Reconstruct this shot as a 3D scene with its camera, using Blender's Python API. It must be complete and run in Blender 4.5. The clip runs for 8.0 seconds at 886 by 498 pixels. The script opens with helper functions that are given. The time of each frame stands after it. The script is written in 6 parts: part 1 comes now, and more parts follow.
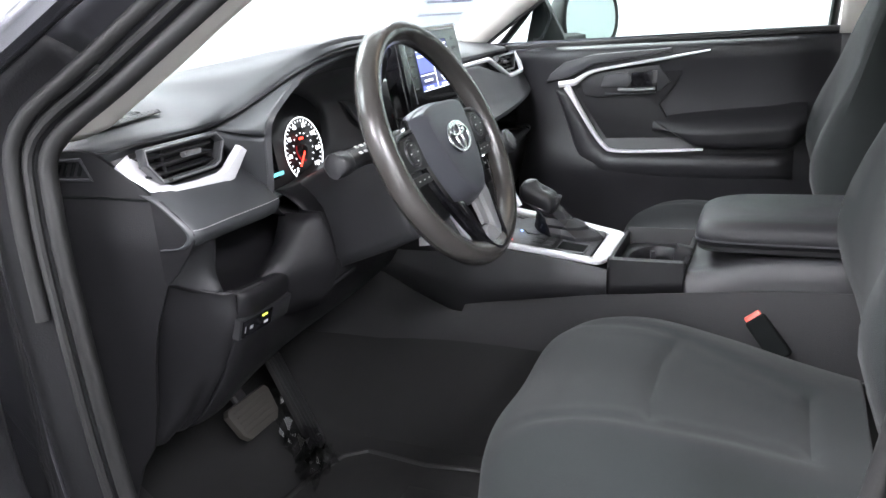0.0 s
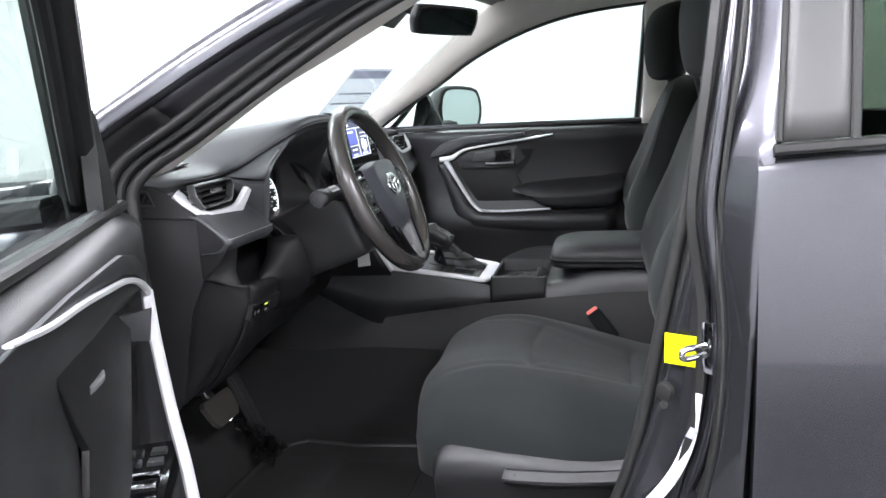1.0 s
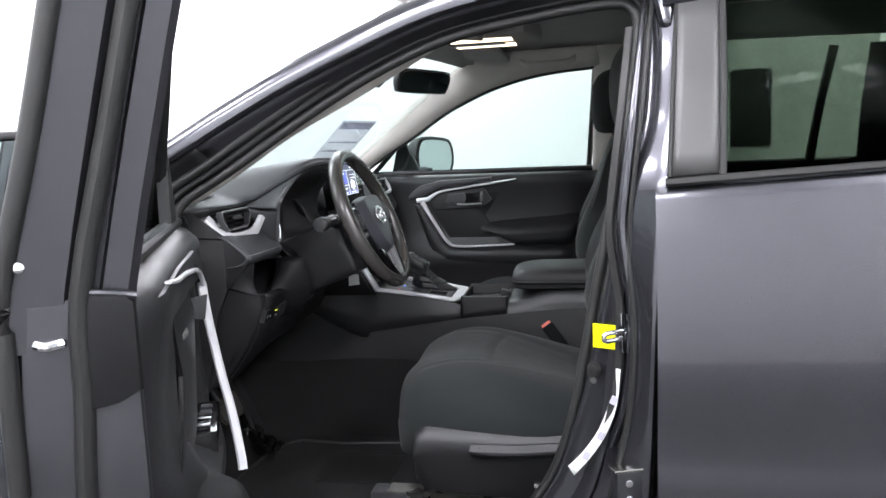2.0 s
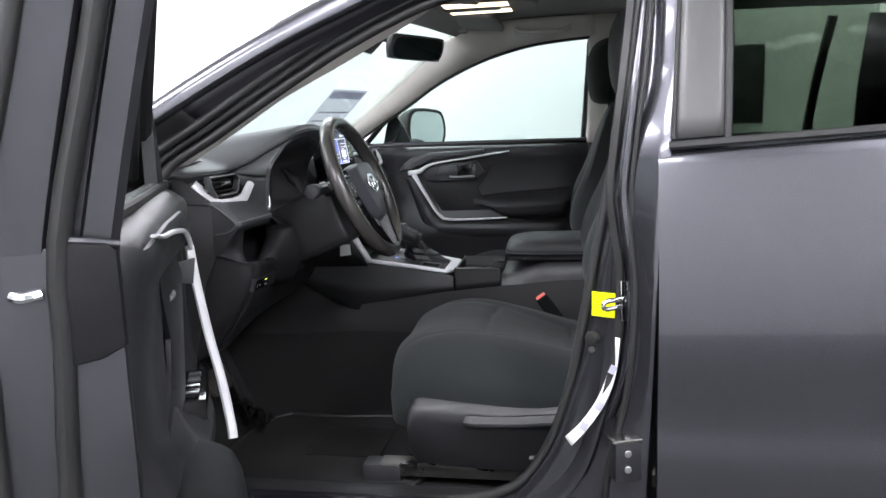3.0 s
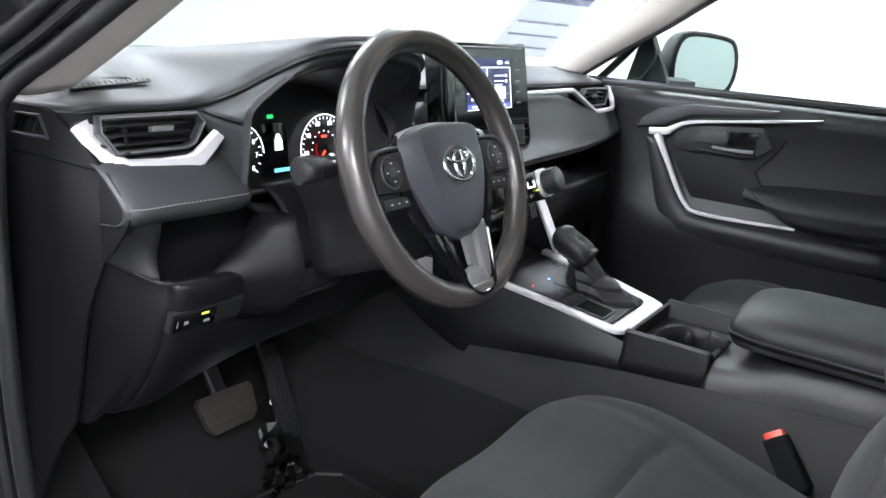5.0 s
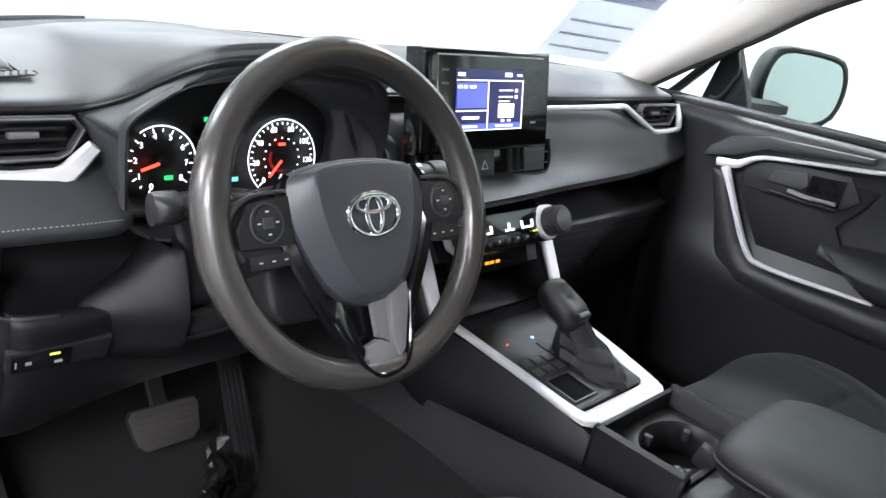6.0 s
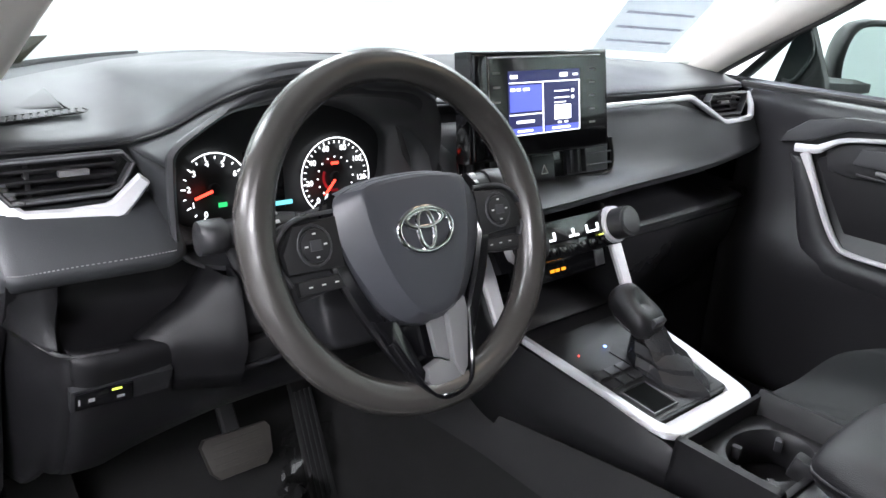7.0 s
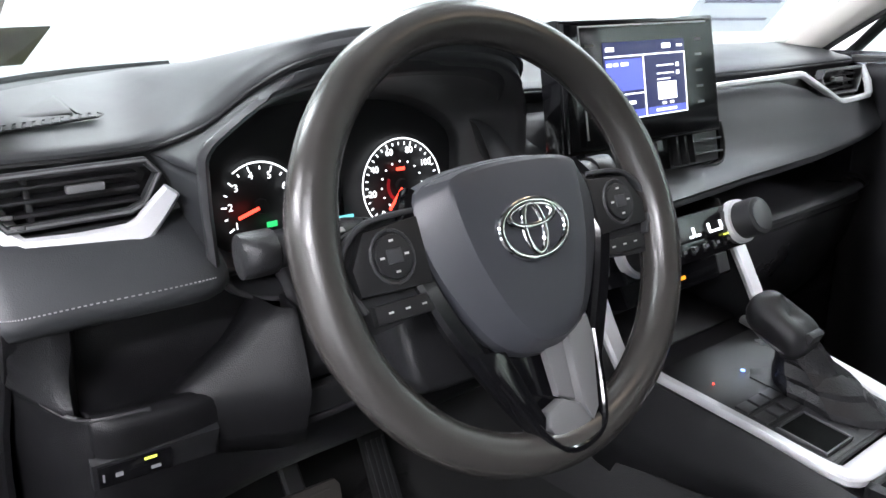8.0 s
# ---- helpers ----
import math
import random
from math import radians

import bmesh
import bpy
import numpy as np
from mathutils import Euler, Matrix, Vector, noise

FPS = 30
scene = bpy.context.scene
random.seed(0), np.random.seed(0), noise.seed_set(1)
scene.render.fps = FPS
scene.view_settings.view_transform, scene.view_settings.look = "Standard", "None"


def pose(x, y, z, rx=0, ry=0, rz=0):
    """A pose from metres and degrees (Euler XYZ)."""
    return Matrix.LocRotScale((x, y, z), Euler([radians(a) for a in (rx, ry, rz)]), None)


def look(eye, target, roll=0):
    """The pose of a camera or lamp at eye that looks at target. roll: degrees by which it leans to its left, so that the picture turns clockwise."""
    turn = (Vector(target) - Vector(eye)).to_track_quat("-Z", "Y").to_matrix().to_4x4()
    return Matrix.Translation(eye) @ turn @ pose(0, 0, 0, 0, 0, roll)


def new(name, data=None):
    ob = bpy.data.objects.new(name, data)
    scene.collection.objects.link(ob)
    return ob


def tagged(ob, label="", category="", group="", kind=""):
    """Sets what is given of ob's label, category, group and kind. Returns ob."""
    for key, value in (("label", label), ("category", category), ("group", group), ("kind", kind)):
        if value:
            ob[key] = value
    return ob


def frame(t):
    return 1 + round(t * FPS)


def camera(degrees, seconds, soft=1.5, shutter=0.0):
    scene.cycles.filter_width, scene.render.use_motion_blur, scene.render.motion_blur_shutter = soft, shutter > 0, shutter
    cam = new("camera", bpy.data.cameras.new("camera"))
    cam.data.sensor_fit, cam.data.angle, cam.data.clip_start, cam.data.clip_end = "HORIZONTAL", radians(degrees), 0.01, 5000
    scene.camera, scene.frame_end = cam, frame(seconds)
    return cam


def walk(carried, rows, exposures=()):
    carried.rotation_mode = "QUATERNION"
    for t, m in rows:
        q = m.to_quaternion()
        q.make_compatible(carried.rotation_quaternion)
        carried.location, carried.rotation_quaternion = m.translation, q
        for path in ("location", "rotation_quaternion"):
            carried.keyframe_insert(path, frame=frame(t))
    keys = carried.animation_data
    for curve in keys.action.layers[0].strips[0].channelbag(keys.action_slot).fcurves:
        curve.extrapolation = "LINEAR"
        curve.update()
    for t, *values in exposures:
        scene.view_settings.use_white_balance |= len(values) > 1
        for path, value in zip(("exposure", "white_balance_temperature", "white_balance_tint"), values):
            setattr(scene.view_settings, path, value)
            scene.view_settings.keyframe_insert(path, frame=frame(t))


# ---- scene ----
cam = camera(59.8, 8.0)
PATH = [
    (0, (-1.3976, -0.4311, 1.2301), (0.3387, 0.3595, 0.6297), -4.42),
    (0.5, (-1.6593, -0.4421, 1.2373), (0.2015, 0.1063, 0.7509), -5.24),
    (1, (-1.9197, -0.4583, 1.2339), (-0.0097, -0.0211, 0.8327), -2.87),
    (1.5, (-2.2051, -0.5156, 1.2247), (-0.2716, -0.1007, 0.9261), -1.75),
    (1.7, (-2.2577, -0.5192, 1.2251), (-0.3117, -0.1389, 0.9637), -1.92),
    (2.8, (-2.2558, -0.5211, 1.2085), (-0.3111, -0.1852, 0.8839), -2.72),
    (3, (-2.2242, -0.4977, 1.1929), (-0.2801, -0.1599, 0.8670), -1.97),
    (3.5, (-2.0531, -0.4666, 1.1682), (-0.1120, -0.0901, 0.8680), -3.63),
    (4, (-1.7331, -0.5075, 1.1480), (0.1682, 0.0386, 0.8535), -1.60),
    (4.2, (-1.6128, -0.5337, 1.1703), (0.2027, 0.2176, 0.7973), -0.55),
    (5.3, (-1.0849, -0.5548, 1.2364), (0.4630, 0.5569, 0.6296), 6.35),
    (5.5, (-1.0165, -0.5676, 1.2525), (0.4889, 0.5842, 0.6145), 7.56),
    (6, (-0.8894, -0.5809, 1.3004), (0.4902, 0.6970, 0.6195), 9.13),
    (6.5, (-0.8563, -0.5681, 1.3032), (0.4508, 0.7882, 0.6308), 5.86),
    (7, (-0.8500, -0.5675, 1.2943), (0.3911, 0.8459, 0.6144), 3.69),
    (7.5, (-0.8461, -0.5462, 1.2854), (0.3652, 0.8916, 0.6032), 1.46),
    (8, (-0.7769, -0.4125, 1.2128), (0.3756, 1.1071, 0.6106), -1.18),
]
walk(cam, [(t, look(eye, target, roll)) for t, eye, target, roll in PATH], [(0, 2.45), (0.5, 2.3), (1, 1.9), (1.5, 1.6), (3.5, 1.45), (4.2, 1.8), (5.5, 2.15), (8, 2.1)])

# ---------------------------------------------------------------- world and light
world = bpy.data.worlds.new("world")
world.use_nodes = True
scene.world = world
bg = world.node_tree.nodes["Background"]
bg.inputs["Color"].default_value = (0.9, 0.95, 1.0, 1)
bg.inputs["Strength"].default_value = 0.05
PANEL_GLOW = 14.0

# ---------------------------------------------------------------- materials


def material(name, colour, rough=0.5, metal=0.0, grain=0.0, grain_size=400.0, vary=0.15, vary_size=6.0,
             coat=0.0, sheen=0.0, kind="noise", spec=0.5, rough_vary=0.08):
    """A surface with fine relief (grain) and slow changes of colour and gloss (vary)."""
    m = bpy.data.materials.new(name)
    m.use_nodes = True
    t = m.node_tree
    p = t.nodes["Principled BSDF"]
    p.inputs["Metallic"].default_value = metal
    p.inputs["Coat Weight"].default_value = coat
    p.inputs["Coat Roughness"].default_value = 0.06
    p.inputs["Sheen Weight"].default_value = sheen
    p.inputs["Specular IOR Level"].default_value = spec
    co = t.nodes.new("ShaderNodeTexCoord")
    slow = t.nodes.new("ShaderNodeTexNoise")
    slow.inputs["Scale"].default_value = vary_size
    slow.inputs["Detail"].default_value = 5
    t.links.new(co.outputs["Object"], slow.inputs["Vector"])
    ramp = t.nodes.new("ShaderNodeMapRange")
    ramp.inputs[1].default_value, ramp.inputs[2].default_value = 0.3, 0.7
    ramp.inputs[3].default_value, ramp.inputs[4].default_value = 1 - vary, 1 + vary
    t.links.new(slow.outputs["Fac"], ramp.inputs[0])
    mul = t.nodes.new("ShaderNodeMix")
    mul.data_type, mul.blend_type = "RGBA", "MULTIPLY"
    mul.inputs[0].default_value = 1.0
    mul.inputs[6].default_value = (*colour, 1)
    t.links.new(ramp.outputs[0], mul.inputs[7])
    t.links.new(mul.outputs[2], p.inputs["Base Color"])
    rr = t.nodes.new("ShaderNodeMapRange")
    rr.inputs[1].default_value, rr.inputs[2].default_value = 0.3, 0.7
    rr.inputs[3].default_value, rr.inputs[4].default_value = max(0.02, rough - rough_vary), min(1, rough + rough_vary)
    t.links.new(slow.outputs["Fac"], rr.inputs[0])
    t.links.new(rr.outputs[0], p.inputs["Roughness"])
    if grain > 0:
        if kind == "leather":
            g = t.nodes.new("ShaderNodeTexVoronoi")
            g.inputs["Scale"].default_value = grain_size
            out = g.outputs["Distance"]
        elif kind == "weave":
            g = t.nodes.new("ShaderNodeTexWave")
            g.inputs["Scale"].default_value = grain_size
            g.inputs["Distortion"].default_value = 2.0
            out = g.outputs["Fac"]
        else:
            g = t.nodes.new("ShaderNodeTexNoise")
            g.inputs["Scale"].default_value = grain_size
            g.inputs["Detail"].default_value = 3
            out = g.outputs["Fac"]
        t.links.new(co.outputs["Object"], g.inputs["Vector"])
        b = t.nodes.new("ShaderNodeBump")
        b.inputs["Strength"].default_value = grain
        b.inputs["Distance"].default_value = 0.001
        t.links.new(out, b.inputs["Height"])
        t.links.new(b.outputs[0], p.inputs["Normal"])
    return m


def glowing(name, colour, strength):
    m = bpy.data.materials.new(name)
    m.use_nodes = True
    t = m.node_tree
    p = t.nodes["Principled BSDF"]
    p.inputs["Base Color"].default_value = (*[min(1, c) * 0.3 for c in colour], 1)
    p.inputs["Emission Color"].default_value = (*colour, 1)
    p.inputs["Emission Strength"].default_value = strength
    p.inputs["Roughness"].default_value = 0.3
    return m


def pane_material(name, tint, gloss=1.0):
    """A thin clear sheet: tinted, with mirror gloss by the angle of view."""
    m = bpy.data.materials.new(name)
    m.use_nodes = True
    t = m.node_tree
    t.nodes.remove(t.nodes["Principled BSDF"])
    clear = t.nodes.new("ShaderNodeBsdfTransparent")
    clear.inputs["Color"].default_value = (*tint, 1)
    shine = t.nodes.new("ShaderNodeBsdfGlossy")
    shine.inputs["Roughness"].default_value = 0.01
    fr = t.nodes.new("ShaderNodeFresnel")
    fr.inputs["IOR"].default_value = 1.45
    mul = t.nodes.new("ShaderNodeMath")
    mul.operation = "MULTIPLY"
    mul.inputs[1].default_value = gloss
    mix = t.nodes.new("ShaderNodeMixShader")
    t.links.new(fr.outputs[0], mul.inputs[0])
    t.links.new(mul.outputs[0], mix.inputs[0])
    t.links.new(clear.outputs[0], mix.inputs[1])
    t.links.new(shine.outputs[0], mix.inputs[2])
    t.links.new(mix.outputs[0], t.nodes["Material Output"].inputs["Surface"])
    return m


SOFT = material("soft_dash_vinyl", (0.037, 0.039, 0.042), 0.50, grain=0.16, grain_size=900, kind="leather", vary=0.12)
HARD = material("hard_grained_plastic", (0.018, 0.018, 0.0195), 0.34, grain=0.3, grain_size=1100, kind="leather", vary=0.12)
DARK = material("dark_plastic", (0.013, 0.013, 0.014), 0.5, grain=0.15, grain_size=900, vary=0.2)
GREYP = material("mid_grey_plastic", (0.05, 0.051, 0.054), 0.36, grain=0.15, grain_size=900, vary=0.1)
GLOSS = material("piano_black", (0.006, 0.006, 0.007), 0.10, coat=0.0, spec=0.5, vary=0.1, rough_vary=0.02)
SILVER = material("satin_silver_paint", (0.70, 0.70, 0.72), 0.42, metal=0.3, vary=0.02, rough_vary=0.015)
CHROME = material("chrome", (0.8, 0.8, 0.82), 0.07, metal=1.0, vary=0.05, rough_vary=0.03)
STEEL = material("bare_steel", (0.5, 0.49, 0.46), 0.3, metal=1.0, grain=0.1, vary=0.2)
URETHANE = material("worn_wheel_urethane", (0.046, 0.0425, 0.040), 0.22, grain=0.12, grain_size=1300, kind="leather", vary=0.18, vary_size=5, rough_vary=0.03, coat=0.22, spec=0.6)
HUBM = material("hub_vinyl", (0.050, 0.052, 0.060), 0.34, grain=0.12, grain_size=1500, kind="leather", vary=0.08)
FABRIC = material("seat_fabric", (0.0150, 0.0178, 0.0178), 0.9, grain=0.7, grain_size=900, vary=0.15, sheen=0.06, spec=0.2)
FABRIC2 = material("seat_side_fabric", (0.0125, 0.0145, 0.0150), 0.85, grain=0.6, grain_size=500, vary=0.15, sheen=0.04, spec=0.2)
CARD = material("door_card_vinyl", (0.020, 0.020, 0.022), 0.36, grain=0.3, grain_size=900, kind="leather", vary=0.1)
PANEL = material("satin_grey_plastic", (0.033, 0.033, 0.036), 0.34, grain=0.25, grain_size=1000, kind="leather", vary=0.08)
KNEE = material("matt_black_plastic", (0.0095, 0.0093, 0.0105), 0.42, grain=0.3, grain_size=1100, kind="leather", vary=0.1, spec=0.3)
STICKER = pane_material("pale_sticker", (0.26, 0.25, 0.21), 0.1)
SLAT = material("grey_vent_plastic", (0.055, 0.055, 0.058), 0.25, grain=0.1, vary=0.05)
BOOT = material("creased_leatherette", (0.022, 0.022, 0.024), 0.24, grain=0.5, grain_size=500, kind="leather", vary=0.2)
SKIRT = material("grey_carpet_lining", (0.021, 0.021, 0.022), 0.95, grain=0.8, grain_size=700, vary=0.12, vary_size=20)
ARMPAD = material("armrest_vinyl", (0.009, 0.009, 0.0105), 0.46, grain=0.3, grain_size=1000, kind="leather", vary=0.1, spec=0.35)
CARPET = material("carpet", (0.0075, 0.0075, 0.0075), 0.95, grain=1.0, grain_size=700, vary=0.35, vary_size=25)
LINER = material("headliner_cloth", (0.36, 0.345, 0.325), 0.9, grain=0.4, grain_size=800, vary=0.06)
PILLAR = material("pillar_cloth", (0.68, 0.65, 0.60), 0.85, grain=0.4, grain_size=900, vary=0.06)
GROOVE = material("seam_shadow_cloth", (0.006, 0.007, 0.007), 0.95, grain=0.5, vary=0.1, spec=0.1)
TYRE = material("tyre_rubber", (0.02, 0.02, 0.02), 0.7, grain=0.5, grain_size=120, vary=0.2)
PAINT = material("grey_metallic_paint", (0.072, 0.072, 0.083), 0.26, metal=0.8, vary=0.03, coat=0.7, rough_vary=0.008)
# body paint made darker, standing in for the dark surroundings it would mirror
JAMB = material("dimmed_jamb_paint", (0.042, 0.042, 0.048), 0.33, metal=0.6, vary=0.06, coat=0.15, rough_vary=0.02)
# near-black: front jamb with its shade painted in, and the black door patch
SHADE_AND_PATCH = material("jamb_shade_and_black_patch", (0.006, 0.006, 0.007), 0.6, grain=0.3, grain_size=400, vary=0.2, spec=0.25)
RUBBER = material("rubber_seal", (0.012, 0.012, 0.012), 0.55, grain=0.2, vary=0.2)
COVER = material("grey_pillar_film", (0.075, 0.074, 0.074), 0.45, metal=0.2, grain=0.1, grain_size=2000, vary=0.06)
SATIN = material("satin_black_film", (0.20, 0.20, 0.205), 0.40, metal=0.2, grain=0.1, grain_size=2000, vary=0.05)
PEDAL = material("pedal_rubber", (0.034, 0.031, 0.027), 0.6, grain=0.3, vary=0.2)
WHITE = material("white_card", (0.75, 0.75, 0.73), 0.6, vary=0.05)
YELLOW = material("yellow_label", (0.85, 0.85, 0.0), 0.5, vary=0.04)
RED = material("red_button", (0.75, 0.08, 0.05), 0.35, vary=0.1)
THREAD = material("grey_thread", (0.3, 0.3, 0.3), 0.8, vary=0.1)
FILM = pane_material("paper_sheet", (0.84, 0.84, 0.87), 0.2)
INK = material("grey_print", (0.42, 0.41, 0.48), 0.6, vary=0.1)
WALLM = material("white_wall_paint", (0.72, 0.74, 0.73), 0.8, grain=0.1, grain_size=60, vary=0.02, vary_size=0.6)
FLOORM = material("grey_epoxy_floor", (0.030, 0.030, 0.031), 0.55, grain=0.05, grain_size=60, vary=0.2, vary_size=2)
MIRROR = material("mirror_silvering", (0.50, 0.57, 0.57), 0.015, metal=1.0, vary=0.01, rough_vary=0.005)
GLASS = pane_material("clear_glass", (0.50, 0.56, 0.545))
DOORGLASS = pane_material("door_glass", (0.74, 0.80, 0.775), 0.3)
TINTED = pane_material("privacy_glass", (0.40, 0.45, 0.40), 0.06)
INKT = pane_material("faint_print", (0.66, 0.65, 0.72), 0.1)
LENS = pane_material("clear_plastic", (0.9, 0.9, 0.9), 0.6)
GLOW_WHITE = glowing("white_backlight", (0.9, 0.95, 1.0), 0.9)
GLOW_BLUE = glowing("blue_backlight", (0.10, 0.13, 0.62), 0.42)
GLOW_NAVY = glowing("navy_backlight", (0.02, 0.022, 0.10), 0.3)
GLOW_RED = glowing("red_backlight", (1.0, 0.05, 0.03), 1.2)
GLOW_DIM = glowing("dim_red_backlight", (0.5, 0.02, 0.03), 0.10)
GLOW_GREEN = glowing("green_backlight", (0.05, 0.9, 0.25), 0.25)
GLOW_LIME = glowing("lime_backlight", (0.8, 0.9, 0.12), 0.45)
GLOW_TEAL = glowing("teal_backlight", (0.2, 0.75, 0.85), 0.35)
GLOW_AMBER = glowing("amber_backlight", (1.0, 0.36, 0.02), 0.35)
GLOW_LED = glowing("blue_led", (0.15, 0.3, 1.0), 1.6)
GLOW_DOME = glowing("dome_lamp", (1.0, 0.82, 0.6), 1.2)
GLOW_PANEL = glowing("unseen_ceiling_panel", (0.985, 0.972, 1.05), PANEL_GLOW)

# ---------------------------------------------------------------- mesh tools


def part(name, made, mat, parent=None, label="", sharp=38, solid=0.0):
    """Links a bmesh, or (vertices, faces), as one mesh object under its thing."""
    me = bpy.data.meshes.new(name)
    if isinstance(made, tuple):
        me.from_pydata([tuple(map(float, v)) for v in made[0]], [], made[1])
    else:
        made.to_mesh(me)
        made.free()
    me.materials.append(mat)
    me.polygons.foreach_set("use_smooth", [True] * len(me.polygons))
    me.set_sharp_from_angle(angle=radians(sharp))
    ob = new(name, me)
    if solid:
        s = ob.modifiers.new("thickness", "SOLIDIFY")
        s.thickness, s.offset = solid, 0
    if parent is not None:
        ob.parent = parent
        ob.matrix_parent_inverse = PLACE[parent.name].inverted()
    PLACE[ob.name] = Matrix.Identity(4)
    if label:
        ob["label"] = label
    return ob


PLACE = {}


def thing(name, base, label, category, group="", kind=""):
    ob = new(name)
    ob.empty_display_size = 0.05
    ob.location = base
    PLACE[ob.name] = Matrix.Translation(base)
    return tagged(ob, label, category, group, kind)


def spline(pts, n=4, closed=False):
    """A smooth curve through the points, n steps a span."""
    p = np.array(pts, float)
    k = len(p)
    if n <= 1 or k < 3:
        return p
    out = []
    spans = k if closed else k - 1
    for i in range(spans):
        if closed:
            a, b, c, d = p[(i - 1) % k], p[i], p[(i + 1) % k], p[(i + 2) % k]
        else:
            a, b, c, d = p[max(i - 1, 0)], p[i], p[i + 1], p[min(i + 2, k - 1)]
        for j in range(n):
            s = j / n
            out.append(0.5 * (2 * b + (c - a) * s + (2 * a - 5 * b + 4 * c - d) * s * s + (3 * b - a - 3 * c + d) * s ** 3))
    if not closed:
        out.append(p[-1])
    return np.array(out)


def surf(sections, nu=3, nv=3, wrap=False, caps=False):
    """A smooth sheet through the sections (lists of points); wrap: each section is a closed ring."""
    rows = [spline(s, nv, wrap) for s in sections]
    cols = np.stack([spline([r[j] for r in rows], nu) for j in range(len(rows[0]))], 1)
    a, b = cols.shape[:2]
    faces = []
    for i in range(a - 1):
        for j in range(b if wrap else b - 1):
            q = (j + 1) % b
            faces.append((i * b + j, i * b + q, (i + 1) * b + q, (i + 1) * b + j))
    if caps and wrap:
        faces.append(tuple(range(b))[::-1])
        faces.append(tuple((a - 1) * b + j for j in range(b)))
    return [tuple(v) for v in cols.reshape(-1, 3)], faces


def sweep(path, profile, up=(0, 0, 1), n=3, closed=False, scale=None):
    """Moves a flat closed profile (across, out) along a path; up: roughly the out direction, one or one a point."""
    pts = spline(path, n, closed)
    k = len(pts)
    ups = np.array(up, float)
    if ups.ndim == 1:
        ups = np.tile(ups, (len(path), 1))
    ups = spline(ups, n, closed)
    sc = np.ones(k) if scale is None else spline([[s, 0, 0] for s in scale], n, closed)[:, 0]
    verts = []
    for i in range(k):
        if closed:
            t = pts[(i + 1) % k] - pts[i - 1]
        else:
            t = pts[min(i + 1, k - 1)] - pts[max(i - 1, 0)]
        t = t / (np.linalg.norm(t) + 1e-9)
        side = np.cross(t, ups[i])
        side = side / (np.linalg.norm(side) + 1e-9)
        out = np.cross(side, t)
        for a, o in profile:
            verts.append(pts[i] + side * a * sc[i] + out * o)
    m = len(profile)
    # rails that run back on themselves at a tight bend are drawn together
    rails = np.array(verts).reshape(k, m, 3)
    for again in range(6):
        for i in range(1, k):
            step = rails[i] - rails[i - 1]
            back = (step @ (pts[i] - pts[i - 1])) < 0
            mid = (rails[i] + rails[i - 1]) / 2
            rails[i][back] = mid[back]
            rails[i - 1][back] = mid[back] - (pts[i] - pts[i - 1]) * .01
    verts = [tuple(v) for v in rails.reshape(-1, 3)]
    faces = []
    for i in range(k if closed else k - 1):
        for j in range(m):
            faces.append((((i + 1) % k) * m + j, ((i + 1) % k) * m + (j + 1) % m, i * m + (j + 1) % m, i * m + j))
    if not closed:
        faces.append(tuple(range(m)))
        faces.append(tuple((k - 1) * m + j for j in range(m))[::-1])
    return verts, faces


def ring(r, n=10, squash=1.0):
    return [(r * math.cos(2 * math.pi * i / n), r * squash * math.sin(2 * math.pi * i / n)) for i in range(n)]


def bar(w, d, c=0.25):
    """A bar's profile: width, depth, edges cut by the share c of the depth."""
    k = min(w, d) * c
    a, b = w / 2, d / 2
    return [(-a, -b + k), (-a + k, -b), (a - k, -b), (a, -b + k), (a, b - k), (a - k, b), (-a + k, b), (-a, b - k)]


def axes(origin, right, up):
    """A frame: x to the right, y up, z out of the face."""
    r = Vector(right).normalized()
    o = r.cross(Vector(up)).normalized()
    u = o.cross(r)
    return Matrix(((r.x, u.x, o.x, origin[0]), (r.y, u.y, o.y, origin[1]), (r.z, u.z, o.z, origin[2]), (0, 0, 0, 1)))


def prism(outline, depth, at=None, bevel=0.0, round_n=0, back=0.0, segments=2):
    """An outline in the frame at, raised by depth and with rounded edges."""
    if round_n:
        outline = [tuple(p[:2]) for p in spline([(x, y, 0) for x, y in outline], round_n, True)]
    bm = bmesh.new()
    low = [bm.verts.new((x, y, -back)) for x, y in outline]
    high = [bm.verts.new((x, y, depth)) for x, y in outline]
    k = len(outline)
    top = bm.faces.new(high)
    bm.faces.new(low[::-1])
    for i in range(k):
        bm.faces.new((low[i], low[(i + 1) % k], high[(i + 1) % k], high[i]))
    bmesh.ops.recalc_face_normals(bm, faces=bm.faces)
    if bevel:
        bmesh.ops.bevel(bm, geom=list(top.edges), offset=bevel, segments=segments, affect="EDGES", profile=0.6)
    if at is not None:
        bm.transform(at)
    return bm


def block(size, at, bevel=0.004, segments=2):
    bm = bmesh.new()
    bmesh.ops.create_cube(bm, size=1)
    bm.transform(Matrix.Diagonal((*size, 1)))
    if bevel:
        bmesh.ops.bevel(bm, geom=list(bm.edges), offset=bevel, segments=segments, affect="EDGES", profile=0.6)
    bm.transform(at if isinstance(at, Matrix) else Matrix.Translation(at))
    return bm


def disc(r, depth, at, bevel=0.002, n=32):
    return prism([(r * math.cos(2 * math.pi * i / n), r * math.sin(2 * math.pi * i / n)) for i in range(n)], depth, at, bevel)


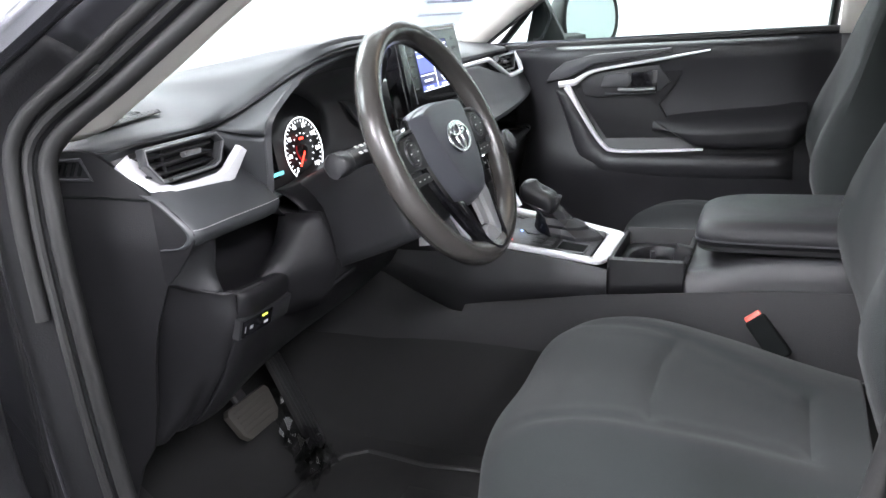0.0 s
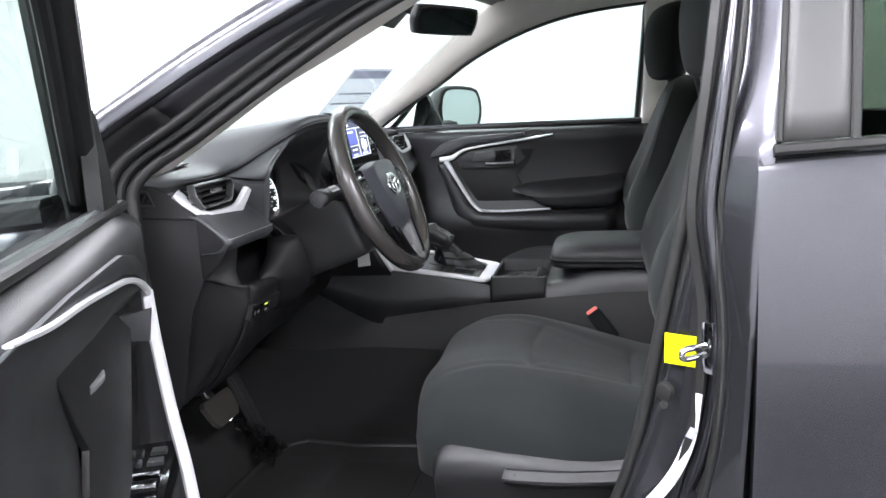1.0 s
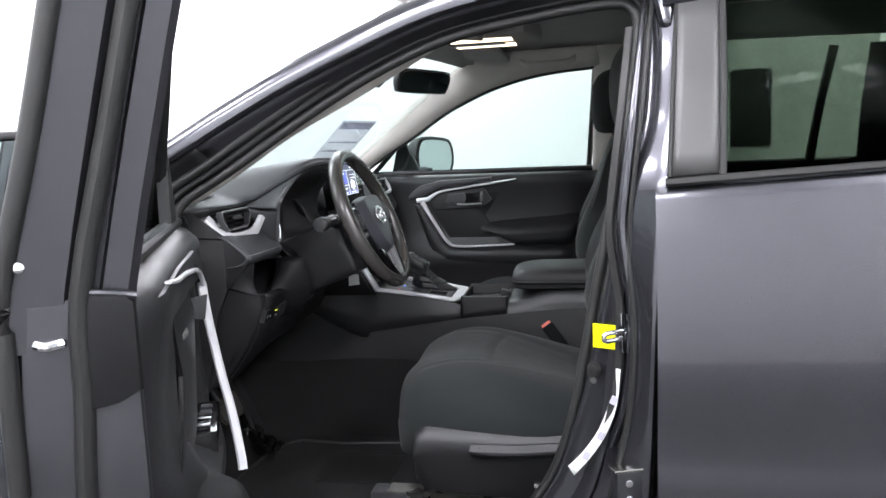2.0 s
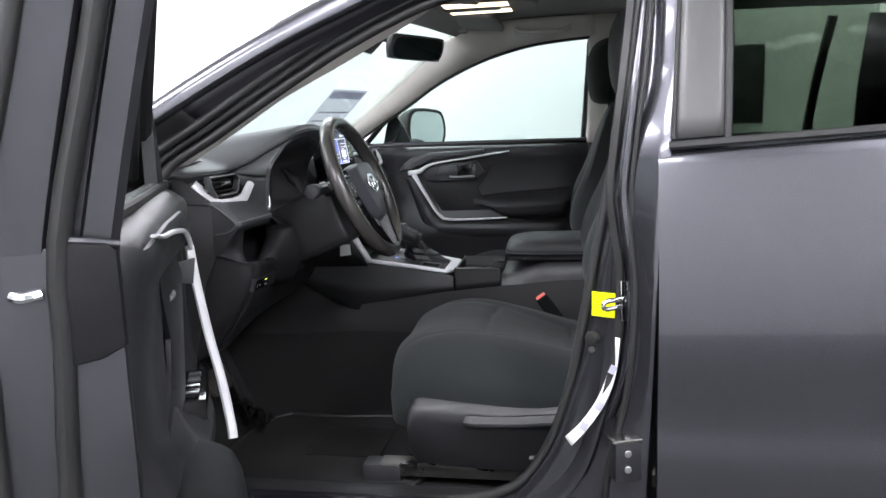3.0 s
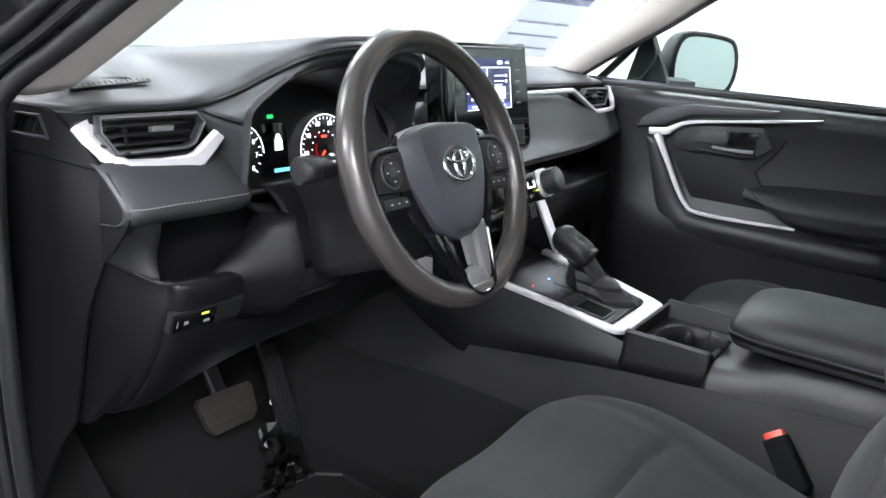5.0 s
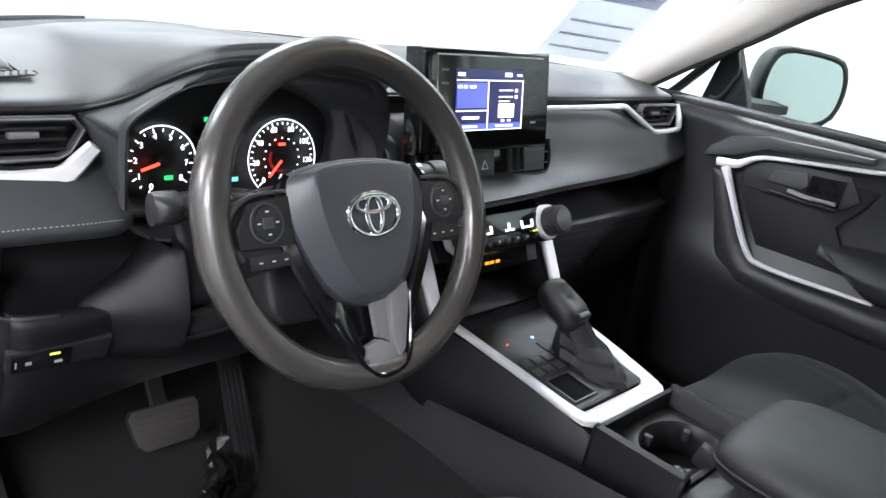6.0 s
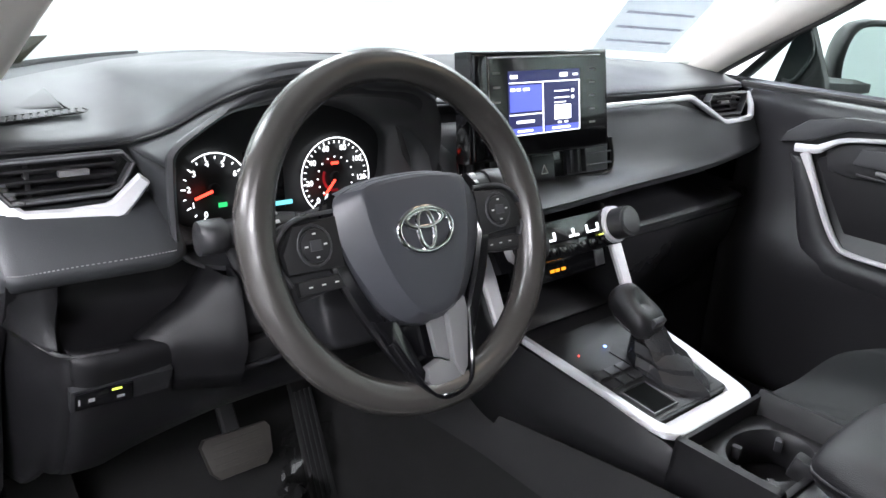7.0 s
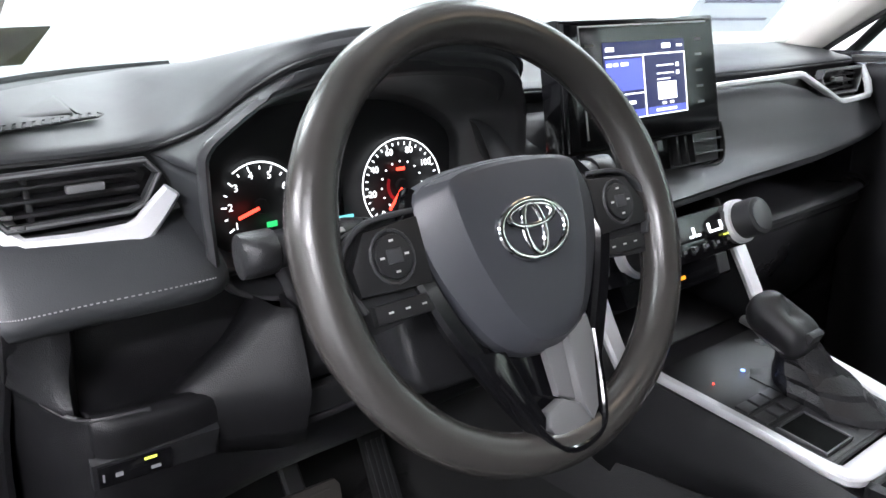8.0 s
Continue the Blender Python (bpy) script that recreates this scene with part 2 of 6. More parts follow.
def letters(text, size, at):
    cu = bpy.data.curves.new("text", "FONT")
    cu.body, cu.size, cu.align_x, cu.align_y, cu.extrude = text, size, "CENTER", "CENTER", 0.0002
    ob = new("text", cu)
    bpy.context.view_layer.update()
    me = ob.to_mesh()
    bm = bmesh.new()
    bm.from_mesh(me)
    ob.to_mesh_clear()
    bpy.data.objects.remove(ob)
    bpy.data.curves.remove(cu)
    bm.transform(at)
    return bm


def T(x, y, z=0.0):
    return Matrix.Translation((x, y, z))


# ---------------------------------------------------------------- the studio room
FLOOR_Z = -0.05
CEIL_Z = 3.4
CORNERS = [(3.6, -4.5), (3.6, 0.9), (3.0, 4.6), (-5.2, 4.6), (-5.2, -4.5)]


def slab(name, outline, z0, z1, mat):
    return tagged(part(name, prism(outline, z1 - z0, T(0, 0, z0)), mat), kind="structure")


ground = slab("floor", CORNERS, FLOOR_Z - 0.1, FLOOR_Z, FLOORM)
tagged(ground, "smooth grey studio floor", "floor")
roof_slab = slab("ceiling", CORNERS, CEIL_Z, CEIL_Z + 0.1, WALLM)
tagged(roof_slab, "plain white studio ceiling", "ceiling")
for i, side in enumerate(("east", "north_east", "north", "west", "south")):
    a, b = Vector((*CORNERS[i], 0)), Vector((*CORNERS[(i + 1) % 5], 0))
    run = (b - a).normalized()
    out = Vector((run.y, -run.x, 0)) * 0.1
    wall = slab("wall_" + side, [(p.x, p.y) for p in (a, b, b + out, a + out)], FLOOR_Z, CEIL_Z, WALLM)
    tagged(wall, "plain white painted studio wall", "wall")
# unseen panels, added and placed to fill the cabin and give highlights
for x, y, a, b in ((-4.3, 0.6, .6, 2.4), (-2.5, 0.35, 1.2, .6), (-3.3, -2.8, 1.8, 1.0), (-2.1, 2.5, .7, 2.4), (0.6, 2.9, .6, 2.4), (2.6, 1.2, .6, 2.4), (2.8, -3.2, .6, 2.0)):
    lamp = thing("unseen_ceiling_light", (x, y, CEIL_Z - 0.06), "unseen white panel light added on the studio ceiling", "lamp", "ceiling lights")
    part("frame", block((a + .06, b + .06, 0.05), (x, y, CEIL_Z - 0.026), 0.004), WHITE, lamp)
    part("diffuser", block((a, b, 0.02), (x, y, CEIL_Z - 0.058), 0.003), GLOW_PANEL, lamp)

# ---------------------------------------------------------------- the car's body
body = thing("car_body", (0, -0.2, 0.3), "dark grey metallic car body with open driver doorway", "car", kind="structure")

# the driver's doorway, from the sill up the front pillar, along the roof and down the middle pillar
OPEN = [(-.80, .27, .47), (-.815, .29, .70), (-.81, .308, .92), (-.801, .317, 1.05), (-.793, .306, 1.115), (-.772, .210, 1.178),
        (-.736, .06, 1.277), (-.706, -.085, 1.362), (-.682, -.245, 1.43), (-.675, -.438, 1.465), (-.67, -.57, 1.478),
        (-.675, -.610, 1.465), (-.69, -.622, 1.42), (-.72, -.601, 1.27), (-.755, -.577, 1.15), (-.765, -.553, 1.02),
        (-.77, -.533, .92), (-.775, -.515, .82), (-.78, -.482, .66), (-.785, -.427, .53), (-.79, -.335, .455),
        (-.79, -.1, .43), (-.79, .2, .425)]


def outset(path, d, dx):
    """The path moved away from the doorway's middle by d (one or one a point) and sideways by dx."""
    p = np.array(path, float)
    k = len(p)
    d = np.full(k, d) if np.isscalar(d) else np.array(d)
    dx = np.full(k, dx) if np.isscalar(dx) else np.array(dx)
    out = []
    for i in range(k):
        t = p[(i + 1) % k] - p[i - 1]
        nrm = np.array((0, -t[2], t[1]))
        nrm /= np.linalg.norm(nrm)
        if nrm @ (p[i] - np.array((0, -0.1, 0.95))) < 0:
            nrm = -nrm
        out.append(p[i] + nrm * d[i] + np.array((dx[i], 0, 0)))
    return out


K = len(OPEN)
WIDE = [.09, .10, .10, .09, .068, .066, .055, .040, .036, .038, .04] + [.035] * 4 + [.04, .05, .06, .07, .075, .05, .04, .04]
part("door_seal", sweep(OPEN, ring(0.0105, 10), (-1, 0, 0), 4, True), RUBBER, body, "black rubber door seal")
part("door_seal", sweep(outset(OPEN, 0.017, -0.012), ring(0.006, 8), (-1, 0, 0), 4, True), RUBBER, body)
part("door_seal", sweep(outset(OPEN, .033, -.020)[2:10], ring(.009, 10), (-1, 0, 0), 4), RUBBER, body)
JIN = outset(OPEN, 0.006, 0.0)
JMID = outset(OPEN, [w * 0.6 for w in WIDE], -0.022)
JOUT = outset(OPEN, WIDE, -0.05)
part("door_jamb", surf([j[5:] for j in (JIN, JMID, JOUT)], 2, 4), JAMB, body, "painted inner door frame", solid=0.004)
# front run of the painted jamb, blackened for shade between door and body
part("shaded_jamb", surf([[j[-1], *j[:6]] for j in (JIN, JMID, JOUT)], 2, 4), SHADE_AND_PATCH, body, "front door jamb painted dark for shade", solid=0.004)
part("flange_bead", sweep(outset(OPEN, .062, -.034)[:4], ring(.0022, 8), (-1, 0, 0), 4), JAMB, body, "thin painted flange edge")
W1 = [w for w in WIDE]


def edge_run(add, dx, i0=3, i1=13):
    """A run of the doorway's edge, moved out by its width plus add."""
    return outset(OPEN, [w + add for w in W1], dx)[i0:i1]

part("roof_pillar_skin", surf([edge_run(a, b) for a, b in ((0, -.052), (.008, -.064), (.03, -.062), (.05, -.04), (.06, 0))], 2, 4), PAINT, body, "curved grey outer pillar skin", solid=0.003)
part("inner_trim", surf([outset(OPEN, a, b)[8:12] for a, b in ((.004, .004), (-.002, .028), (.03, .06))], 2, 4), PILLAR, body, "pale cloth pillar trim", solid=0.003)

# middle pillar, outer face
BP = [(1.47, -.640, -.712, -.705, -.742), (1.39, -.638, -.745, -.694, -.772), (1.25, -.624, -.788, -.682, -.813), (1.14, -.596, -.828, -.660, -.858), (1.03, -.596, -.845, -.648, -.872), (.89, -.607, -.862, -.637, -.882),
      (.76, -.602, -.866, -.631, -.886), (.66, -.587, -.864, -.627, -.886), (.55, -.562, -.858, -.622, -.882), (.44, -.552, -.85, -.62, -.878)]
JB = [(-.700, -.645), (-.715, -.642), (-.745, -.628), (-.772, -.602), (-.782, -.575), (-.79, -.542), (-.795, -.515), (-.80, -.485), (-.805, -.445), (-.81, -.36)]
part("middle_pillar_edge", surf([[(x, y, r[0]) for (x, y), r in zip(JB, BP)], [(x * .5 + r[2] * .5 + .02, y * .5 + r[1] * .5, r[0]) for (x, y), r in zip(JB, BP)], [(xi + .02, yi + .003, z) for z, yi, xi, yo, xo in BP], [(xi + .008, yi + .001, z) for z, yi, xi, yo, xo in BP], [(xi, yi, z) for z, yi, xi, yo, xo in BP], [(xi * .7 + xo * .3 - .002, yi * .7 + yo * .3 + .001, z) for z, yi, xi, yo, xo in BP],
                                 [(xi * .35 + xo * .65 - .003, yi * .35 + yo * .65 + .001, z) for z, yi, xi, yo, xo in BP], [(xo, yo, z) for z, yi, xi, yo, xo in BP], [(xo + .03, yo - .012, z) for z, yi, xi, yo, xo in BP]], 2, 4),
     PAINT, body, "glossy painted pillar face", solid=0.003)
part("pillar_seal", sweep([(xi * .98 + xo * .02 + .004, yi + .006, z) for z, yi, xi, yo, xo in BP[2:]], bar(.012, .01), (-.6, .8, 0), 3), RUBBER, body, "black pillar seal")
BEAD = [(-.725, -.632, 1.475), (-.772, -.623, 1.42), (-.806, -.613, 1.34), (-.835, -.602, 1.25), (-.848, -.588, 1.14), (-.852, -.581, 1.06), (-.853, -.588, .99), (-.855, -.597, .925), (-.857, -.598, .86), (-.857, -.594, .79), (-.855, -.582, .715), (-.85, -.56, .645)]
BEAD = [(x + .010, y, z) for x, y, z in BEAD]
part("pillar_bead", sweep(BEAD, ring(.0085, 12), (-1, 0, 0), 4, scale=(.5, .7, .8, 1, 1.1, 1.1, 1.1, 1.0, .9, .9, .8, .5)), PAINT, body, "glossy painted flange of the pillar")
part("pillar_seal", sweep([(x - .003, y - .014, z) for x, y, z in BEAD], ring(.0042, 8), (-1, 0, 0), 4), RUBBER, body)
part("pillar_seal", sweep([(x + .012, y + .021, z) for x, y, z in BEAD[1:]], bar(.016, .010), (-1, .3, 0), 4), RUBBER, body)
part("pillar_slot", sweep([(xi * .7 + xo * .3 - .001, yi * .7 + yo * .3, z) for z, yi, xi, yo, xo in BP[:2]], bar(.010, .004), (-.6, .8, 0), 2), RUBBER, body)
part("sill_skin", surf([[(-.80, y, .445), (-.83, y, .45), (-.875, y, .43), (-.885, y, .33), (-.84, y, .22)] for y in (.45, .2, -.1, -.4, -.7, -1.2, -1.7)], 1, 3), PAINT, body, "grey painted door sill", solid=0.004)
part("sill_plate", block((.05, .75, .006), (-.765, -.05, .438), .002), DARK, body, "black sill plate")

# windscreen and roof
SCREEN = [[(-.735, .40, 1.130), (-.40, .64, 1.144), (0, .71, 1.136), (.40, .64, 1.126), (.735, .40, 1.118)],
          [(-.69, .23, 1.245), (-.36, .42, 1.262), (0, .475, 1.27), (.36, .42, 1.262), (.69, .23, 1.245)],
          [(-.60, -.11, 1.485), (-.32, -.02, 1.495), (0, .01, 1.50), (.32, -.02, 1.51), (.60, -.09, 1.50)]]
shield = part("windscreen", surf(SCREEN, 4, 4), GLASS, body, "clear slightly green windscreen")
shield.visible_shadow = False
EDGE_R = [(.728, .41, 1.122), (.69, .235, 1.248), (.645, .07, 1.375), (.60, -.085, 1.498)]
part("windscreen_edge", sweep([(x - .016, y + .008, z + .004) for x, y, z in EDGE_R], bar(.007, .006), (0, .5, .8), 4), RUBBER, body, "black windscreen edge")
part("windscreen_edge", sweep([(-p[0], p[1], p[2] - .006) for p in EDGE_R], bar(.014, .006), (0, .5, .8), 4), RUBBER, body)
part("windscreen_edge", sweep([(.60, -.085, 1.497), (.32, -.02, 1.507), (0, .01, 1.497), (-.32, -.02, 1.492), (-.60, -.11, 1.482)], bar(.012, .006), (0, .5, .8), 4), RUBBER, body)
part("cowl", sweep([(-.74, .425, 1.118), (-.40, .665, 1.134), (0, .73, 1.125), (.40, .64, 1.114), (.74, .41, 1.112)], bar(.05, .01), (0, .2, 1), 4), DARK, body, "black cowl strip")
HL = [[(-.665, y, 1.47 if y > -.6 else 1.46), (-.60, y, 1.505 + b), (-.3, y, 1.525 + b), (0, y, 1.53 + b), (.3, y, 1.535 + b), (.56, y, 1.545 + b), (.625, y, 1.525 + b)]
      for y, b in ((-.10, -.025), (-.25, 0), (-.55, .012), (-1.1, .012), (-1.7, 0), (-2.0, -.03))]
part("headliner", surf(HL, 3, 3), LINER, body, "grey cloth headliner", solid=0.006)
part("roof_skin", surf([[(x * 1.03, y + (0.02 if y > -.2 else 0), z + .05) for x, y, z in row] for row in HL], 3, 3), PAINT, body, "grey painted roof", solid=0.003)

# right front pillar trim
E1 = [(.700, .44, 1.132), (.678, .342, 1.206), (.650, .218, 1.297), (.620, .102, 1.385), (.582, -.07, 1.500), (.585, -.2, 1.532), (.585, -.35, 1.54), (.585, -.56, 1.542)]
E2 = [(.719, .35, 1.118), (.705, .25, 1.182), (.686, .115, 1.26), (.670, 0, 1.333), (.653, -.143, 1.398), (.644, -.274, 1.438), (.639, -.401, 1.46), (.635, -.57, 1.473)]
MIDP = [tuple((a + b) / 2 + c for a, b, c in zip(p, q, (-.014, -.006, -.006))) for p, q in zip(E1, E2)]
part("pillar_trim", surf([E1, MIDP, E2], 3, 4), PILLAR, body, "pale cloth windscreen pillar trim", solid=0.004)
part("door_seal", sweep(E2, ring(.007, 8), (0, 0, 1), 4), RUBBER, body)
part("pillar_skin", surf([[(x + .03, y + .012, z - .004) for x, y, z in E1], [(x + .05, y + .02, z) for x, y, z in MIDP], [(x + .022, y + .012, z) for x, y, z in E2]], 2, 3), PAINT, body, solid=0.003)
# left front pillar inner trim, next to the windscreen
E1L = [(-.715, .43, 1.126), (-.69, .30, 1.215), (-.662, .185, 1.30), (-.635, .08, 1.377), (-.595, -.08, 1.489)]
E2L = outset(OPEN, .003, .006)[4:9]
MIDL = [(-.715, .300, 1.128), (-.695, .198, 1.193), (-.679, .105, 1.254), (-.655, -.01, 1.315), (-.622, -.17, 1.41)]
part("pillar_trim", surf([E1L, MIDL, [tuple(np.array(a) * .4 + np.array(b) * .6 + np.array((.004, -.004, -.004))) for a, b in zip(MIDL, E2L)], E2L], 3, 4), PILLAR, body, "pale cloth windscreen pillar trim", solid=0.004)
part("header_trim", surf([[(-.60, -.105, 1.476), (-.32, -.015, 1.487), (0, .015, 1.492), (.32, -.015, 1.501), (.60, -.085, 1.491)], [(-.60, -.12, 1.476), (-.32, -.075, 1.490), (0, -.06, 1.496), (.32, -.075, 1.503), (.60, -.11, 1.505)], [(-.61, -.14, 1.485), (-.32, -.14, 1.502), (0, -.14, 1.507), (.32, -.14, 1.512), (.60, -.14, 1.524)]], 3, 4), LINER, body, "grey cloth roof edge above the windscreen", solid=.004)

# right flank behind the front door, with its window openings
part("right_pillar", surf([[(.715, -.545, 1.10), (.68, -.55, 1.3), (.615, -.55, 1.545)], [(.70, -.60, 1.10), (.665, -.60, 1.3), (.605, -.60, 1.545)], [(.715, -.67, 1.10), (.68, -.67, 1.3), (.615, -.67, 1.545)]], 3, 3), PILLAR, body, "pale cloth middle pillar trim", solid=.01)
part("right_flank", surf([[(.735, y, 1.11), (.72, y, 1.05), (.72, y, .7), (.73, y, .36)] for y in (-.55, -.7, -1.2, -2.0)], 1, 2), DARK, body, "dark inner flank panel", solid=.02)
part("right_quarter_pillar", surf([[(.735, y, 1.10), (.70, y, 1.3), (.63, y, 1.5)] for y in (-1.47, -1.55, -1.75, -2.0)], 1, 2), DARK, body, "dark rear pillar trim", solid=.02)
part("window_bar", sweep([(.725, -1.31, 1.11), (.69, -1.33, 1.3), (.63, -1.355, 1.5)], bar(.03, .02), (1, 0, 0), 3), DARK, body, "black window divider")
rq = part("rear_side_window", surf([[(.738, y, 1.10), (.69, y, 1.3), (.628, y, 1.545)] for y in (-.66, -1.1, -1.5)], 1, 1), TINTED, body, "tinted rear side window")
rq.visible_shadow = False
part("tailgate", surf([[(-.78, -2.0, z), (0, -2.06, z), (.78, -2.0, z)] for z in (.36, .8, 1.2, 1.52)], 1, 2), DARK, body, "dark rear end panel", solid=.02)
part("left_quarter_panel", surf([[(-.79, y, 1.12), (-.74, y, 1.3), (-.66, y, 1.5)] for y in (-1.62, -1.75, -2.0)], 1, 2), DARK, body, solid=.02)

# floor, tunnel and firewall
FL = [[(-.775, y, .40 + a), (-.70, y, .375 + a), (-.25, y, .36 + a), (-.15, y, .40 + a), (-.125, y, .60), (0, y, .63), (.125, y, .60), (.15, y, .40 + a), (.25, y, .36 + a), (.70, y, .375 + a), (.775, y, .40 + a)]
      for y, a in ((-2.0, .05), (-1.0, 0), (-.5, 0), (.2, 0), (.48, .02), (.66, .16), (.76, .34))]
part("floor_carpet", surf(FL, 3, 3), CARPET, body, "black floor carpet", solid=0.006)
part("firewall", surf([[(x, .74 - abs(x) * .2, z) for x in (-.78, -.3, 0, .3, .78)] for z in (.6, .9, 1.1)], 1, 2), DARK, body, "dark firewall", solid=.01)
part("kick_panel", surf([[(-.775, y, .40), (-.77, y, .6), (-.765, y, .95)] for y in (.42, .5, .65)], 2, 2), DARK, body, "dark kick panel", solid=.006)
part("kick_panel", surf([[(.775, y, .40), (.77, y, .6), (.765, y, .95)] for y in (.25, .45, .65)], 2, 2), DARK, body, solid=.006)
part("bonnet", surf([[(x, y, z - abs(x) * .06) for x in (-.78, -.4, 0, .4, .78)] for y, z in ((.50, 1.10), (.74, 1.105), (1.2, 1.06), (1.75, .96))], 2, 3), PAINT, body, "grey painted bonnet", solid=.004)
for sx in (-1, 1):
    part("front_wing", surf([[(sx * .79, y, z + .02), (sx * .87, y, z - .05), (sx * .905, y, .85), (sx * .90, y, .55), (sx * .86, y, .3)] for y, z in ((.44, 1.10), (.8, 1.08), (1.3, 1.02), (1.75, .92))], 2, 3), PAINT, body, "grey painted front wing", solid=.004)
part("front_end", surf([[(x, 1.75 + .10 * (1 - (x / .9) ** 2), z) for x in (-.86, -.5, 0, .5, .86)] for z in (.25, .55, .80, .94)], 2, 3), PAINT, body, "grey painted front end", solid=.006)
part("underbody", block((1.5, 3.6, .08), (0, -.1, .26), .02), DARK, body, "dark underbody")
for wx in (-.79, .79):
    for wy in (1.12, -1.52):
        turn = axes((wx, wy, .31), (0, 1 if wx > 0 else -1, 0), (0, 0, 1))
        road_wheel = part("wheel", disc(.12, .05, turn @ T(0, 0, .02), .01), STEEL, body, "car wheel")
        part("tyre", sweep([tuple(turn @ Vector((.30 * math.cos(k * math.pi / 18), .30 * math.sin(k * math.pi / 18), 0))) for k in range(36)], bar(.20, .12, .3), tuple(turn.col[2][:3]), 1, True), TYRE, road_wheel, "black rubber tyre")
        part("rim", prism([(.245 * math.cos(k * math.pi / 16), .245 * math.sin(k * math.pi / 16)) for k in range(32)], .03, turn @ T(0, 0, -.01), .01), STEEL, road_wheel, "grey metal rim")
part("hinge_post", surf([[(-.815, .395, z), (-.84, .43, z), (-.862, .47, z), (-.868, .50, z)] for z in (.40, .7, .95, 1.10)], 2, 2), JAMB, body, "painted hinge post", solid=.004)
for z in (.55, .90):
    part("door_hinge", block((.05, .05, .06), pose(-.87, .43, z, 0, 0, 30), .006), JAMB, body, "painted door hinge")


# ---------------------------------------------------------------- doors
def flat(fn, pts, o):
    return [fn(s, o, z) for s, z in pts]


def patch(fn, outline, o, depth, bevel=.004, round_n=0):
    """A raised plate on a door: outline in (s, z), its face at o, depth inwards from the room side."""
    org = fn(0, o, 0)
    ex = [b - a for a, b in zip(fn(0, o, 0), fn(1, o, 0))]
    bm = prism(outline, depth, None, bevel, round_n)
    inw = [a - b for a, b in zip(fn(0, o, 0), fn(0, o + 1, 0))]
    m = Matrix(((ex[0], 0, inw[0], org[0]), (ex[1], 0, inw[1], org[1]), (0, 1, 0, org[2]), (0, 0, 0, 1)))
    bm.transform(m)
    bmesh.ops.recalc_face_normals(bm, faces=bm.faces)
    return bm


def along(fn, pts, prof, o, n=4, closed=False):
    inw = tuple(a - b for a, b in zip(fn(0, 0, 0), fn(0, 1, 0)))
    return sweep([fn(s, (o if len(p) < 1 else p[0]), z) for s, z, *p in pts], prof, inw, n, closed)


